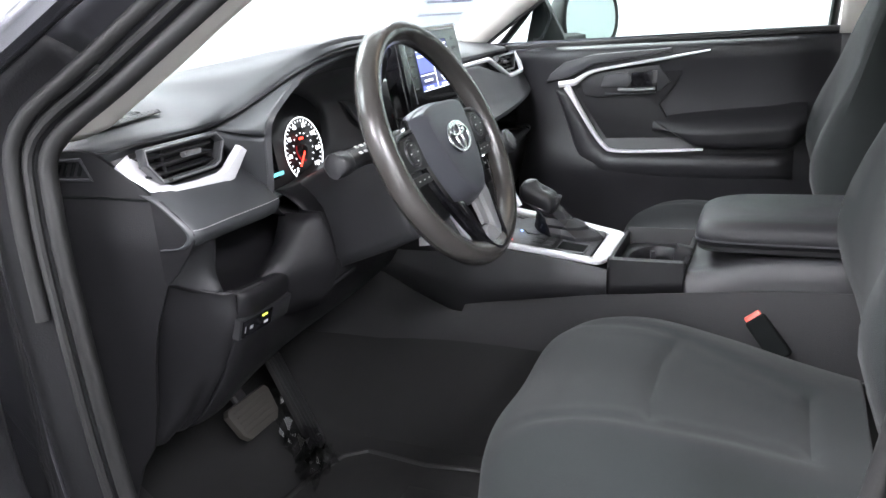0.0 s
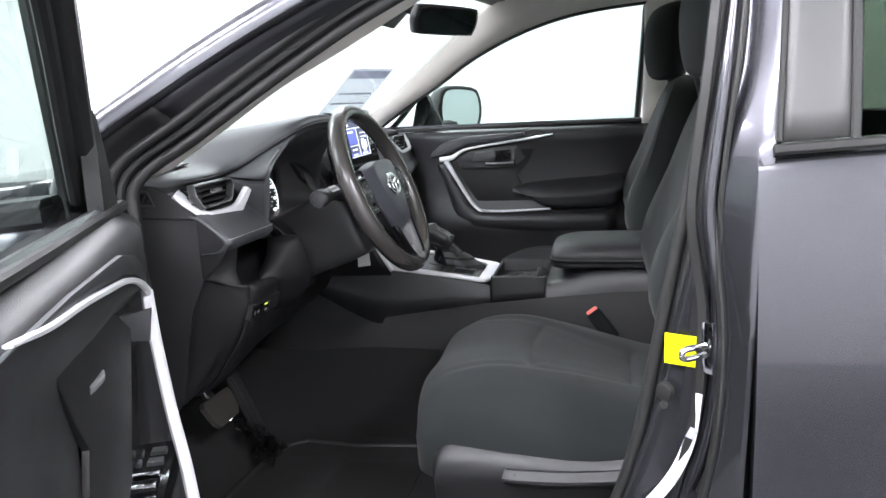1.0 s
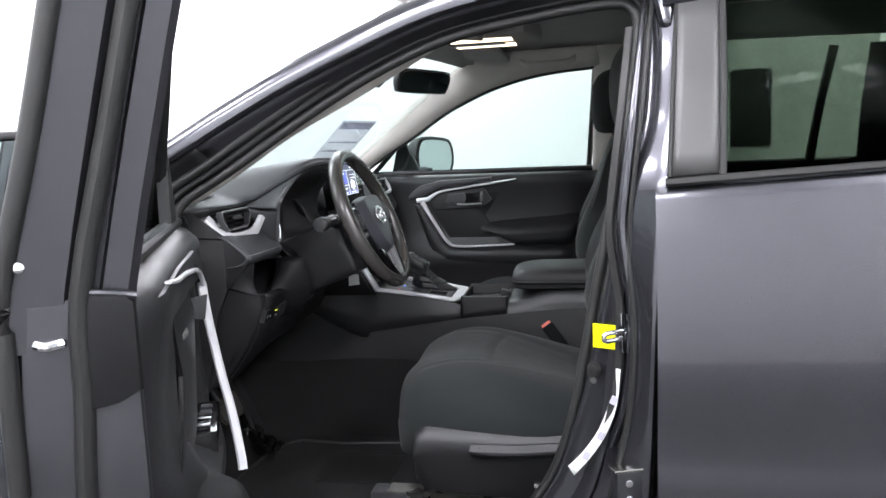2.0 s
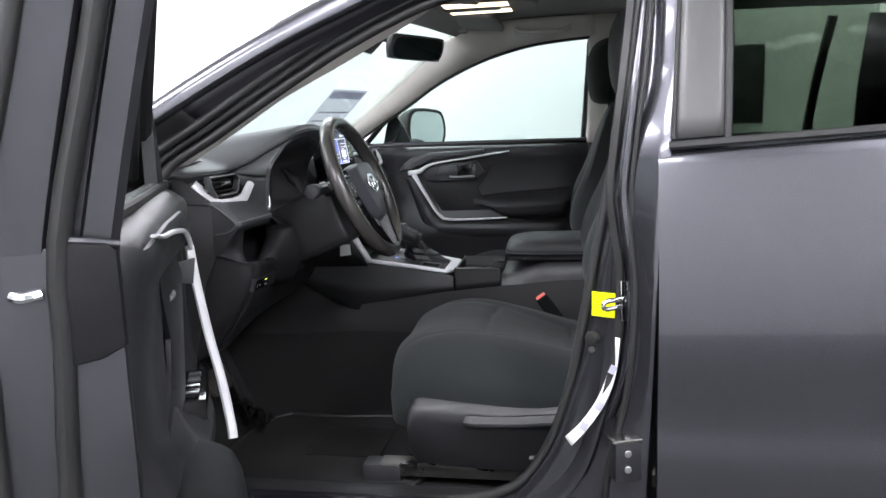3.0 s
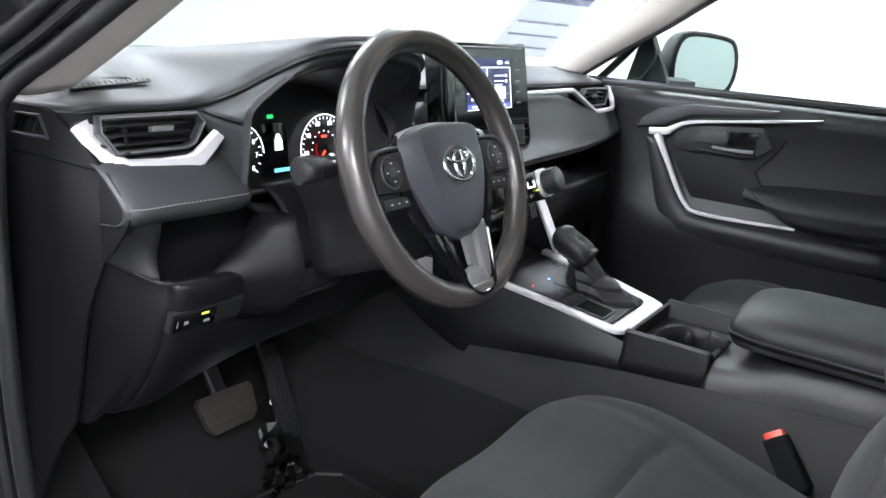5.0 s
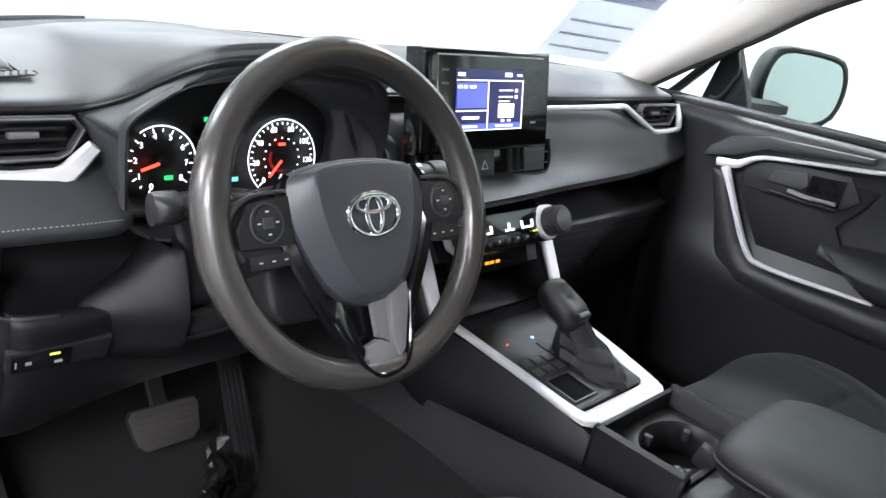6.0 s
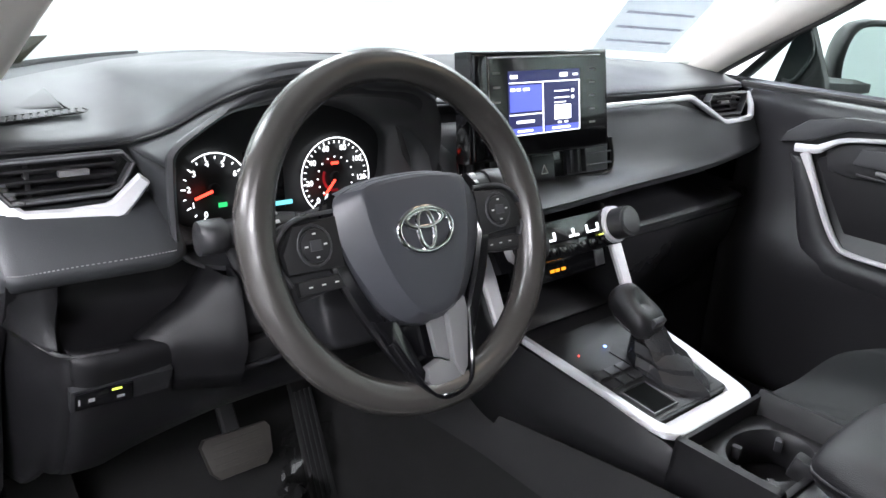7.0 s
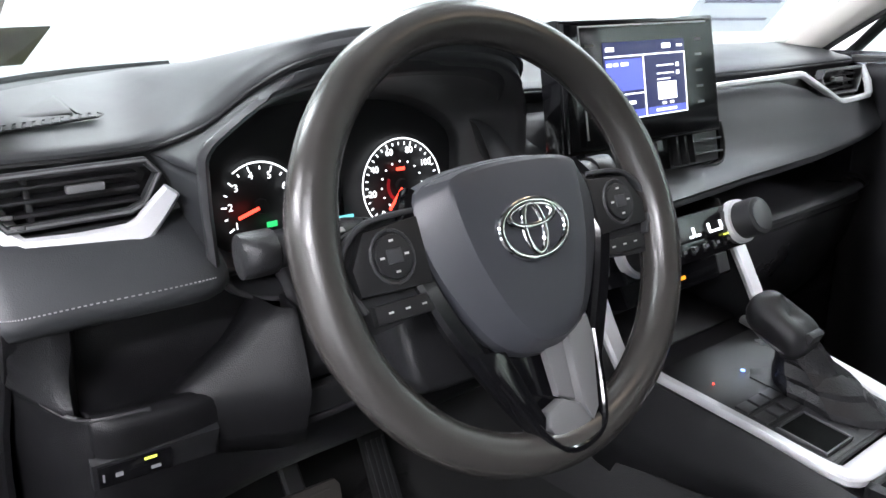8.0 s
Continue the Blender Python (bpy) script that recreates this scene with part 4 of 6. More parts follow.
stitch = [(x, .1895 + e, 1.0) for x, e in ((-.720, .007), (-.705, .001), (-.66, 0), (-.60, -.004), (-.56, -.003))]
sp = spline(stitch, 24)
for a, b in list(zip(sp[:-1], sp[1:]))[::2]:
    part("stitch", sweep([tuple(a), tuple(b)], ring(.0006, 5), (0, -1, 0), 1), THREAD, dash)
part("pad_groove", sweep([(x, y + .003, z - .006) for x, y, z in stitch], ring(.0016, 6), (0, -1, 0), 3), DARK, dash)
# tray
def knee_section(x, lift, push, low):
    """The knee panel's profile at x: recess under the pad, rolled lip, face running down and forwards."""
    return [(x, .225 + push * .5, .984), (x, .262, .978), (x, .272, .955), (x, .262, .925), (x, .235, .908 + lift), (x, .205 + push * .6, .899 + lift), (x, .190 + push, .903 + lift), (x, .180 + push, .901 + lift), (x, .1765 + push, .893 + lift),
            (x, .181 + push, .875 + lift * .7), (x, .192 + push, .845), (x, .212 + push, .80), (x, .243 + push * .9, .755), (x, .275 + push * .8, .715 + low), (x, .300 + push * .6, .697 + low), (x, .32, .700 + low), (x, .36, .715 + low), (x, .45, .74 + low)]


part("tray", surf([knee_section(x, e, f, g) for x, e, f, g in ((-.676, .004, .011, 0), (-.668, .003, .004, 0), (-.655, .002, 0, 0), (-.63, 0, 0, 0), (-.60, -.001, 0, .008), (-.55, -.004, .006, .014), (-.50, -.012, .012, .018), (-.44, -.02, .012, .025), (-.36, -.02, .012, .035), (-.26, -.02, .016, .048), (-.18, -.02, .022, .055), (-.105, -.02, .03, .06))], 2, 3), KNEE, dash, "dark storage tray and knee panel", solid=.003)
part("pad_end", prism([(.305, 1.05), (.262, 1.043), (.236, 1.034), (.214, 1.016), (.200, 1.003), (.195, .996), (.197, .987), (.208, .970), (.230, .945), (.249, .928), (.305, .928)], .010, axes((-.712, 0, 0), (0, 1, 0), (0, 0, -1)) @ Matrix.Diagonal((1, -1, 1, 1)), .002), KNEE, dash, "dark end of the soft pad")
# rounded corner of the knee panel, turning towards the door
CORNER = ((.908, .187, .246, .925), (.898, .190, .250, .918), (.872, .191, .262, .90), (.845, .202, .272, .862), (.80, .224, .288, .81), (.755, .256, .302, .755), (.715, .287, .318, .71), (.690, .318, .335, .684))
part("knee_corner", surf([[(-.674, y, z), (-.681, y + .004, z), (-.687, y + .012, z), (-.698, y * .55 + yo * .45, z * .6 + zo * .4), (-.712, yo - .004, zo), (-.722, yo + .03, zo)] for z, y, yo, zo in CORNER], 3, 3), KNEE, dash, "dark rounded knee panel corner", solid=.003)
part("lip_edge", sweep([(-.713, .248, .926), (-.700, .226, .916), (-.686, .200, .907), (-.668, .186, .905), (-.63, .181, .904)], ring(.0028, 8), (0, -.5, 1), 4), HARD, dash, "rounded panel lip")
WING = (((-.520, .22), (-.516, .176), (-.510, .166), (-.504, .162), (-.499, .20), .966), ((-.556, .21), (-.548, .182), (-.526, .166), (-.504, .152), (-.497, .20), .932), ((-.604, .21), (-.590, .186), (-.545, .165), (-.504, .145), (-.496, .20), .902),
        ((-.604, .205), (-.588, .188), (-.545, .167), (-.504, .147), (-.496, .20), .880), ((-.590, .215), (-.575, .205), (-.545, .186), (-.504, .168), (-.496, .21), .830))
part("column_cover", surf([[(x, y, z) for x, y in row] for *row, z in WING], 2, 2), KNEE, dash, "dark panel beside the column", solid=.003)
part("tray_side", surf([[(-.720, .202, .986), (-.700, .202, .985), (-.676, .206, .984), (-.668, .236, .982)], [(-.720, .214, .966), (-.698, .210, .962), (-.677, .209, .960), (-.668, .240, .958)], [(-.720, .234, .945), (-.700, .217, .938), (-.682, .210, .934), (-.672, .240, .930)], [(-.720, .252, .928), (-.704, .224, .914), (-.684, .200, .906), (-.674, .236, .908)]], 3, 3), HARD, dash, "grey tray end panel", solid=.003)
# solid dark block painted as the shade of an open recess
part("slot_shade", block((.085, .012, .030), pose(-.455, .174, .868, 8, 0, 2), .004), DARK, dash, "dark block drawn as a shaded slot")
part("slot_lip", block((.10, .010, .008), pose(-.455, .176, .848, 8, 0, 2), .003), HARD, dash, "grey slot lip")
part("column_surround", surf([[(x, .24, .992), (x, .20 + abs(x + .385) * .2, .985), (x, .17 + abs(x + .385) * .2, .96), (x, .165 + abs(x + .385) * .1, .92), (x, .17, .89)] for x in (-.495, -.47, -.44, -.385, -.33, -.27, -.21, -.16)], 2, 2), KNEE, dash, "dark column surround", solid=.003)
# end cap facing the open door
cap = [(.36, 1.098), (.295, 1.098), (.285, 1.05), (.245, 1.02), (.235, .985), (.262, .955), (.235, .938), (.222, .905), (.225, .86), (.25, .775), (.29, .715), (.33, .67), (.38, .55), (.40, .45), (.62, .45), (.62, 1.0), (.45, 1.10)]
cap_left = [(.37, 1.100), (.330, 1.099), (.315, 1.096), (.298, 1.083), (.248, 1.037), (.219, .992), (.219, .983), (.224, .972), (.240, .949), (.252, .928), (.264, .90), (.277, .87), (.289, .82), (.299, .755), (.312, .70), (.335, .665), (.38, .55), (.40, .45), (.62, .45), (.62, 1.0), (.45, 1.10)]
CAP_AT = axes((-.702 + .217 * .2873, 0, 0), (-.2873, .9578, 0), (0, 0, 1))
part("end_cap", prism([(y * 1.044, z) for y, z in cap_left], .006, CAP_AT @ Matrix.Rotation(math.pi, 4, "Y") @ Matrix.Diagonal((-1, 1, 1, 1)), .003), KNEE, dash, "dark dashboard end panel")
part("end_cap", prism([(y, z) for y, z in cap], .006, axes((.752, 0, 0), (0, 1, 0), (0, 0, 1)), .003), HARD, dash)


def on_cap(y, z, out=.010):
    """A point on the left end panel."""
    return (-.702 - (y - .217) * .30 - out, y, z)


part("end_seam", sweep([on_cap(.368, 1.045), on_cap(.33, 1.043), on_cap(.256, 1.036)], ring(.0015, 6), (-1, 0, 0), 3), GROOVE, dash)
EV = [(.366, 1.066), (.358, 1.089), (.327, 1.089), (.317, 1.064)]
part("end_vent", sweep([on_cap(y, z) for y, z in EV], bar(.004, .005), (-1, 0, 0), 1, True), PANEL, dash, "dark side demister outlet")
part("vent_back", ([on_cap(y, z, o) for o in (.0075, .009) for y, z in EV], [(0, 1, 2, 3), (7, 6, 5, 4)] + [(i, 4 + i, 4 + (i + 1) % 4, (i + 1) % 4) for i in range(4)]), PANEL, dash)
for i in range(4):
    part("vent_slat", sweep([on_cap(.359 - i * .009, 1.070), on_cap(.352 - i * .009, 1.085)], bar(.0045, .003), (-1, 0, 0), 1), GROOVE, dash)


def side_vent(sx, cx, y):
    """A five-cornered outlet with slats, mirrored by sx."""
    at = axes((cx, y, 1.072), (1, 0, 0), (0, .12, 1))
    out = [(-.068, .020), (.062, .020), (.072, .008), (.056, -.016), (.044, -.021), (-.05, -.021), (-.068, .004)]
    out = [(sx * a, b) for a, b in out]
    if sx < 0:
        out = out[::-1]
    part("vent_frame", sweep([tuple(at @ Vector((a, b, .004))) for a, b in out], bar(.006, .014), tuple(at.col[2][:3]), 1, True), GREYP, dash, "grey vent surround")
    part("vent_edge", sweep([tuple(at @ Vector((a, b, .0115))) for a, b in out], bar(.0022, .002), tuple(at.col[2][:3]), 1, True), SATIN, dash, "thin pale vent edge")
    inner = prism([(a * .95, b * .95) for a, b in out], .002, at @ T(0, 0, -.02))
    part("vent_back", inner, DARK, dash)
    for k, b in enumerate((.011, .0, -.011)):
        part("vent_slat", block((.118, .018, .003), at @ T(-.003 * sx, b, -.006) @ pose(0, 0, 0, 100, 0, 0), .001), HARD, dash)
    part("vent_tab", block((.03, .007, .010), at @ T(.012 * sx, .004, .006), .002), SATIN, dash, "pale vent tab")
    part("vent_tab", block((.005, .036, .012), at @ T(-.03 * sx, 0, -.008), .001), HARD, dash)


side_vent(1, -.648, .262)
part("vent_trim", sweep([(-.720, .290, 1.081), (-.714, .280, 1.068), (-.703, .264, 1.047), (-.700, .254, 1.038), (-.688, .247, 1.034), (-.65, .241, 1.034), (-.612, .236, 1.036), (-.600, .233, 1.041), (-.588, .229, 1.056), (-.576, .225, 1.071)], bar(.022, .014), (0, -1, .25), 1,
                          scale=(1.1, 1.25, 1.35, 1.25, 1.0, .9, .9, .95, .85, .65)), SILVER, dash, "satin silver vent trim")
for i in range(4):
    part("thumb_wheel_rib", block((.011, .004, .003), pose(-.710 + i * .0065, .262 - i * .0045, 1.079 - i * .0085, 70, 0, -20), .001), DARK, dash)

# passenger side: vent, silver strip, soft panel, shelf, glovebox
XR = (-.19, -.12, 0, .2, .45, .62, .71, .745, .757)
part("vent_band", surf([[(x, .315 + e, 1.10), (x, .30 + e, 1.075), (x, .285 + e, 1.045), (x, .265 + e, 1.03)] for x, e in zip(XR, (0, 0, 0, 0, -.004, 0, .0, .02, .05))], 2, 2), DARK, dash, "black vent band", solid=.002)
part("lower_pad", surf([[(x, .285 + e, 1.083 - d), (x, .268 + e, 1.076 - d), (x, .247 + e, 1.045), (x, .228 + e, 1.0 + f), (x, .220 + e + h, .980 + f), (x, .220 + e + h, .971 + f), (x, .232 + e + h, .962 + f), (x, .29 + e, .958 + f)] for x, h, e, f, d in zip(XR, (-.08, -.088, -.082, -.050, -.020, -.010, -.004, 0, 0), (.02, .0, 0, 0, -.004, 0, .006, .02, .05), (.012, .012, .010, .003, -.001, .008, .016, .022, .024), (0, 0, 0, 0, .002, .04, .042, .04, .04))], 2, 3), SOFT, dash, "grey soft dash panel", solid=.002)
part("vent_trim", sweep([(.06, .270, 1.090), (.15, .268, 1.090), (.26, .265, 1.091), (.40, .262, 1.092), (.478, .260, 1.093), (.490, .259, 1.090), (.555, .251, 1.060), (.592, .246, 1.041), (.604, .245, 1.039), (.645, .242, 1.041), (.680, .238, 1.045), (.688, .240, 1.050), (.696, .248, 1.068), (.699, .264, 1.093)], bar(.013, .012), (0, -1, .25), 1,
                          scale=(.7, .7, .7, .75, .85, .85, .8, .85, .85, .75, .8, .8, .8, .6)), SILVER, dash, "satin silver dash strip")
side_vent(-1, .622, .268)
part("shelf", surf([[(x, .27, .962), (x, .36, .955), (x, .37, .92), (x, .34, .895), (x, .235 + e, .888 + f), (x, .215 + e, .884 + f), (x, .212 + e, .874 + f), (x, .225 + e, .868 + f)] for x, e, f in ((.12, .02, -.01), (.3, 0, -.004), (.55, 0, .0), (.73, .02, .004), (.752, .06, .004))], 2, 2), PANEL, dash, "black open shelf", solid=.003)
part("glovebox", surf([[(x, .232 + e, .866), (x, .228 + e, .84), (x, .25 + e, .76), (x, .30 + e, .67), (x, .37 + e, .60), (x, .45, .57)] for x, e in ((.14, .015), (.2, 0), (.5, 0), (.7, .01), (.752, .06))], 2, 3), PANEL, dash, "dark glovebox lid", solid=.004)
part("glovebox_seam", sweep([(.18, .226, .852), (.4, .222, .852), (.70, .232, .852)], ring(.002, 6), (0, -1, 0), 2), DARK, dash)

# centre: outlets under the screen, climate panel, stack sides
part("centre_fascia", surf([[(x, .262, 1.06), (x, .238 + e, 1.03), (x, .226 + e, 1.0), (x, .222 + e, .98), (x, .25, .972)] for x, e in ((-.155, 0), (-.1, 0), (0, 0), (.1, 0), (.185, .002), (.2, .02))], 2, 2), HARD, dash, "dark centre fascia", solid=.003)
cv = axes((.02, .214, 1.022), (1, 0, 0), (0, .25, 1))
part("vent_plate", prism([(-.165, -.03), (.155, -.03), (.168, -.02), (.172, .0), (.168, .03), (-.165, .03)], .004, cv, .002), GLOSS, dash, "black rounded vent plate")
part("vent_rim", sweep([tuple(cv @ Vector((a, b, .006))) for a, b in ((-.16, -.031), (.10, -.031), (.150, -.030), (.166, -.022), (.172, .0), (.169, .028))], bar(.004, .010), tuple(cv.col[2][:3]), 2), HARD, dash, "black vent rim")
for cx in (-.105, .105):
    part("vent_back", prism([(-.052, -.024), (.055, -.024), (.058, .024), (-.052, .024)], .001, cv @ T(cx, 0, .0035)), DARK, dash)
    for i in range(3):
        part("vent_slat", block((.004, .042, .012), cv @ T(cx - .044 + i * .018, 0, .008), .001), SLAT, dash)
    for b in (-.012, .006):
        part("vent_slat", block((.062, .003, .012), cv @ T(cx + .024, b, .008), .001), SLAT, dash)
hz = axes((.02, .207, 1.016), (1, 0, 0), (0, .25, 1))
part("hazard_button", prism([(-.024, -.022), (.024, -.022), (.024, .022), (-.024, .022)], .006, hz, .003), HARD, dash, "black hazard button")
part("hazard_mark", sweep([tuple(hz @ Vector((a, b, .0065))) for a, b in ((-.007, -.006), (.007, -.006), (0, .007))], ring(.0012, 5), tuple(hz.col[2][:3]), 1, True), WHITE, dash, "pale warning triangle")

climate = thing("climate_panel", (0, .12, .915), "black climate control panel with two silver knobs", "control panel")
cm = axes((-.012, .110, .940), (1, 0, 0), (0, .5, 1))
part("housing", prism([(-.135, -.026), (.10, -.026), (.105, .03), (-.14, .03)], .012, cm, .006, back=.06), GLOSS, climate, "glossy black housing")
part("display", prism([(-.085, -.003), (.062, -.003), (.064, .022), (-.087, .022)], .003, cm @ T(0, 0, .0115), .002), GLOSS, climate, "glossy black display")
for a, w in ((-.062, .012), (-.05, .01), (-.012, .008), (.0, .010), (.028, .012), (.042, .014)):
    part("digit", prism([(-w / 2, -.005), (w / 2, -.005), (w / 2, -.002), (-w / 2, -.002)], .0004, cm @ T(a, .006, .0147)), GLOW_WHITE, climate)
for a in (-.066, -.046, -.006, .024, .048):
    part("digit", prism([(-.0025, 0), (.0025, 0), (.0025, .009), (-.0025, .009)], .0004, cm @ T(a, .004, .0147)), GLOW_WHITE, climate)
for i in range(7):
    part("climate_button", prism([(-.008, -.006), (.008, -.006), (.008, .005), (-.008, .005)], .003, cm @ T(-.075 + i * .0215, -.013, .0105), .0015), GLOSS, climate, "black climate button")
    part("button_mark", prism([(-.003, -.002), (.003, -.002), (.003, .002), (-.003, .002)], .0003, cm @ T(-.075 + i * .0215, -.012, .0146)), GREYP, climate)
part("indicator", prism([(-.005, -.001), (.005, -.001), (.005, .001), (-.005, .001)], .0006, cm @ T(.052, -.0055, .0146)), GLOW_LIME, climate, "lime indicator light")
for a in (-.112, .086):
    part("knob_collar", disc(.028, .012, cm @ T(a, .004, .008), .004), SILVER, climate, "satin silver knob collar")
    kn = part("temperature_knob", disc(.0235, .028, cm @ T(a, .004, .018), .004), HARD, climate, "black temperature knob")
    part("knob_face", disc(.018, .0015, cm @ T(a, .004, .0465), .001), GREYP, kn)
tray2 = axes((-.012, .118, .893), (1, 0, 0), (0, .35, 1))
part("switch_strip", prism([(-.11, -.016), (.09, -.016), (.095, .018), (-.115, .018)], .008, tray2, .004, back=.05), GLOSS, climate, "black switch strip")
for a in (-.030, -.019, -.006):
    part("warning_light", prism([(-.0045, -.0022), (.0045, -.0022), (.0045, .0022), (-.0045, .0022)], .0005, tray2 @ T(a, -.002, .008)), GLOW_AMBER, climate, "amber warning light")
part("socket", prism([(-.01, -.012), (.012, -.012), (.012, .012), (-.01, .012)], .003, tray2 @ T(.075, .0, .007), .002), GREYP, climate, "grey socket cover")

# silver legs of the centre stack and the tray behind the gear lever
for sx in (-1, 1):
    leg = [(-.018 + sx * .136, .152, .945), (-.018 + sx * .138, .132, .912), (-.018 + sx * .138, .096, .85), (-.018 + sx * .134, .074, .812)]
    part("stack_trim", sweep(leg, bar(.023, .012), (-.2, -1, .5), 3, scale=(1.1, 1, .9, .8)), SILVER, dash, "satin silver stack trim")
    part("console_cheek", surf([[(-.018 + sx * .146, y, z), (-.018 + sx * .148, y + .05, z), (-.018 + sx * .152, .32, z)] for y, z in ((.165, .958), (.148, .93), (.108, .86), (.075, .80))], 1, 2), DARK, dash, "dark stack side", solid=.004)
part("knee_bolster", surf([[(.135, .09, .80), (.150, .10, .74), (.152, .12, .66), (.148, .14, .60)], [(.150, .15, .83), (.178, .16, .75), (.176, .18, .66), (.162, .20, .59)], [(.160, .24, .86), (.20, .25, .76), (.196, .27, .66), (.17, .29, .58)]], 4, 4), PANEL, dash, "black knee bolster beside the console", solid=.003)
part("phone_tray", surf([[(x, .16, .895), (x, .20, .86), (x, .20, .82), (x, .12, .803)] for x in (-.10, 0, .12)], 1, 2), DARK, dash, "dark phone tray", solid=.004)

# row of switches under the tray
sw = axes((-.630, .1862, .855), (1, -.07, 0), (0, -.34, 1))
part("switch_bezel", prism([(-.050, -.015), (.050, -.015), (.054, .015), (-.050, .015)], .002, sw, .002, back=.02), HARD, dash, "dark switch bezel")
part("switch_face", prism([(-.046, -.012), (.012, -.012), (.012, .012), (-.046, .012)], .002, sw @ T(0, 0, .002), .001), GLOSS, dash, "black dash switch")
for a, b, w, h in ((-.046, 0, .0016, .009), (-.034, .0, .006, .005), (-.005, -.004, .008, .004)):
    part("switch_mark", prism([(-w / 2, -h / 2), (w / 2, -h / 2), (w / 2, h / 2), (-w / 2, h / 2)], .0004, sw @ T(a + .004, b, .0042)), THREAD, dash)
part("switch_light", prism([(-.005, -.0013), (.005, -.0013), (.005, .0013), (-.005, .0013)], .0006, sw @ T(-.005, .0085, .0042)), GLOW_LIME, dash, "lime switch light")

# ---------------------------------------------------------------- instrument cluster
cluster = thing("instrument_cluster", (-.37, .3, .95), "hooded instrument cluster with two lit dials", "gauge")
HOOD = [(-.557, .190, 1.082), (-.556, .183, 1.104), (-.537, .178, 1.122), (-.50, .170, 1.146), (-.445, .160, 1.161), (-.385, .157, 1.166), (-.325, .160, 1.161), (-.262, .170, 1.152), (-.205, .20, 1.124), (-.166, .235, 1.085)]
RIM = [(-.555, .196, 1.03), *HOOD, (-.160, .246, 1.03), (-.175, .25, .985), (-.27, .232, .958), (-.385, .20, .95), (-.50, .21, .958), (-.546, .205, .985)]
FACE = [(-.365 + (x + .365) * (.80 if x < -.365 else .86), .345, 1.03 + (z - 1.03) * (.66 if z > 1.03 else .95)) for x, y, z in RIM]
LIPS = [(x * 1.006 - (.003 if x < -.4 else 0), y + .004, z + .003) for x, y, z in RIM]
part("cowl", surf([LIPS, RIM, [tuple(.62 * np.array(a) + .38 * np.array(b) + np.array((0, 0, .006 if a[2] > 1.05 else 0))) for a, b in zip(RIM, FACE)], FACE], 3, 3, True), GREYP, cluster, "dark cluster cowl", solid=.003)
UNDER = [(x, y + .006, z - .012) for x, y, z in LIP[4:14]]
part("hood_cheek", surf([UNDER, [tuple(np.array(a) * .45 + np.array(b) * .55 + np.array((0, -.004, 0))) for a, b in zip(UNDER, HOOD)], [(x, y - .001, z + .001) for x, y, z in HOOD]], 3, 3), SOFT, cluster, "soft hood lining above the dials", solid=.002)
part("hood_cheek", surf([[UNDER[0], (-.560, .232, 1.085), HOOD[0]], [(-.562, .250, 1.05), (-.560, .225, 1.045), (-.556, .194, 1.04)], [(-.560, .235, .995), (-.556, .22, .992), (-.550, .203, .988)]], 3, 3), SOFT, cluster, solid=.002)
part("dial_plate", ([tuple(p) for p in spline(FACE, 3, True)], [tuple(range(51))[::-1]]), DARK, cluster, "black dial plate")
fm = axes((-.37, .343, 1.02), (1, 0, 0), (0, .12, 1))


def dial(cx, cy, r, n, start, sweep_deg, big, texts, needle, arc):
    c = fm @ T(cx, cy, .004)
    part("dial_ring", sweep([tuple(c @ Vector((r * math.cos(radians(arc[0] - arc[1] * k / 30)), r * math.sin(radians(arc[0] - arc[1] * k / 30)), .004))) for k in range(31)], ring(.0008, 6), tuple(fm.col[2][:3]), 1), GLOW_WHITE, cluster, "lit dial ring")
    for k in range(n):
        a = radians(start - sweep_deg * k / (n - 1))
        ln = .006 if k % big == 0 else .0035
        part("tick", block((ln, .0014, .0006), c @ T((r - .006) * math.cos(a), (r - .006) * math.sin(a), .003) @ pose(0, 0, 0, 0, 0, math.degrees(a)), 0), GLOW_WHITE, cluster)
    for k, s in enumerate(texts):
        a = radians(start - sweep_deg * k / (len(texts) - 1))
        part("numeral", letters(s, .0108, c @ T((r - .013) * math.cos(a), (r - .013) * math.sin(a), .003)), GLOW_WHITE, cluster)
    a = radians(needle)
    part("needle", sweep([tuple(c @ Vector((q * math.cos(a), q * math.sin(a), .006))) for q in (.004, r * .62)], bar(.0036, .001), tuple(fm.col[2][:3]), 1), GLOW_RED, cluster, "red dial needle")
    part("needle_hub", disc(.008, .006, c, .002), DARK, cluster)


dial(-.080, -.007, .047, 17, 245, 285, 2, ("0", "1", "2", "3", "4", "5", "6", "7", "8"), 197, (125, 125))
dial(.101, -.012, .056, 29, 225, 270, 4, ("0", "20", "40", "60", "80", "100", "120", "140"), 228, (225, 270))
for k in range(13):
    a = radians(225 - 270 * k / 12)
    part("tick", disc(.0012, .0006, fm @ T(.101 + .029 * math.cos(a), -.012 + .029 * math.sin(a), .006), 0, 8), GLOW_WHITE, cluster)
part("dial_backlight", sweep([tuple(fm @ T(.101, -.012, .005) @ Vector((.019 * math.cos(radians(150 + k * 11)), .019 * math.sin(radians(150 + k * 11)), 0))) for k in range(13)], bar(.004, .0006), tuple(fm.col[2][:3]), 1), GLOW_DIM, cluster, "dim red dial backlight")
part("unit_mark", prism([(-.006, -.002), (.006, -.002), (.006, .002), (-.006, .002)], .0004, fm @ T(.101, .008, .006)), GLOW_RED, cluster)
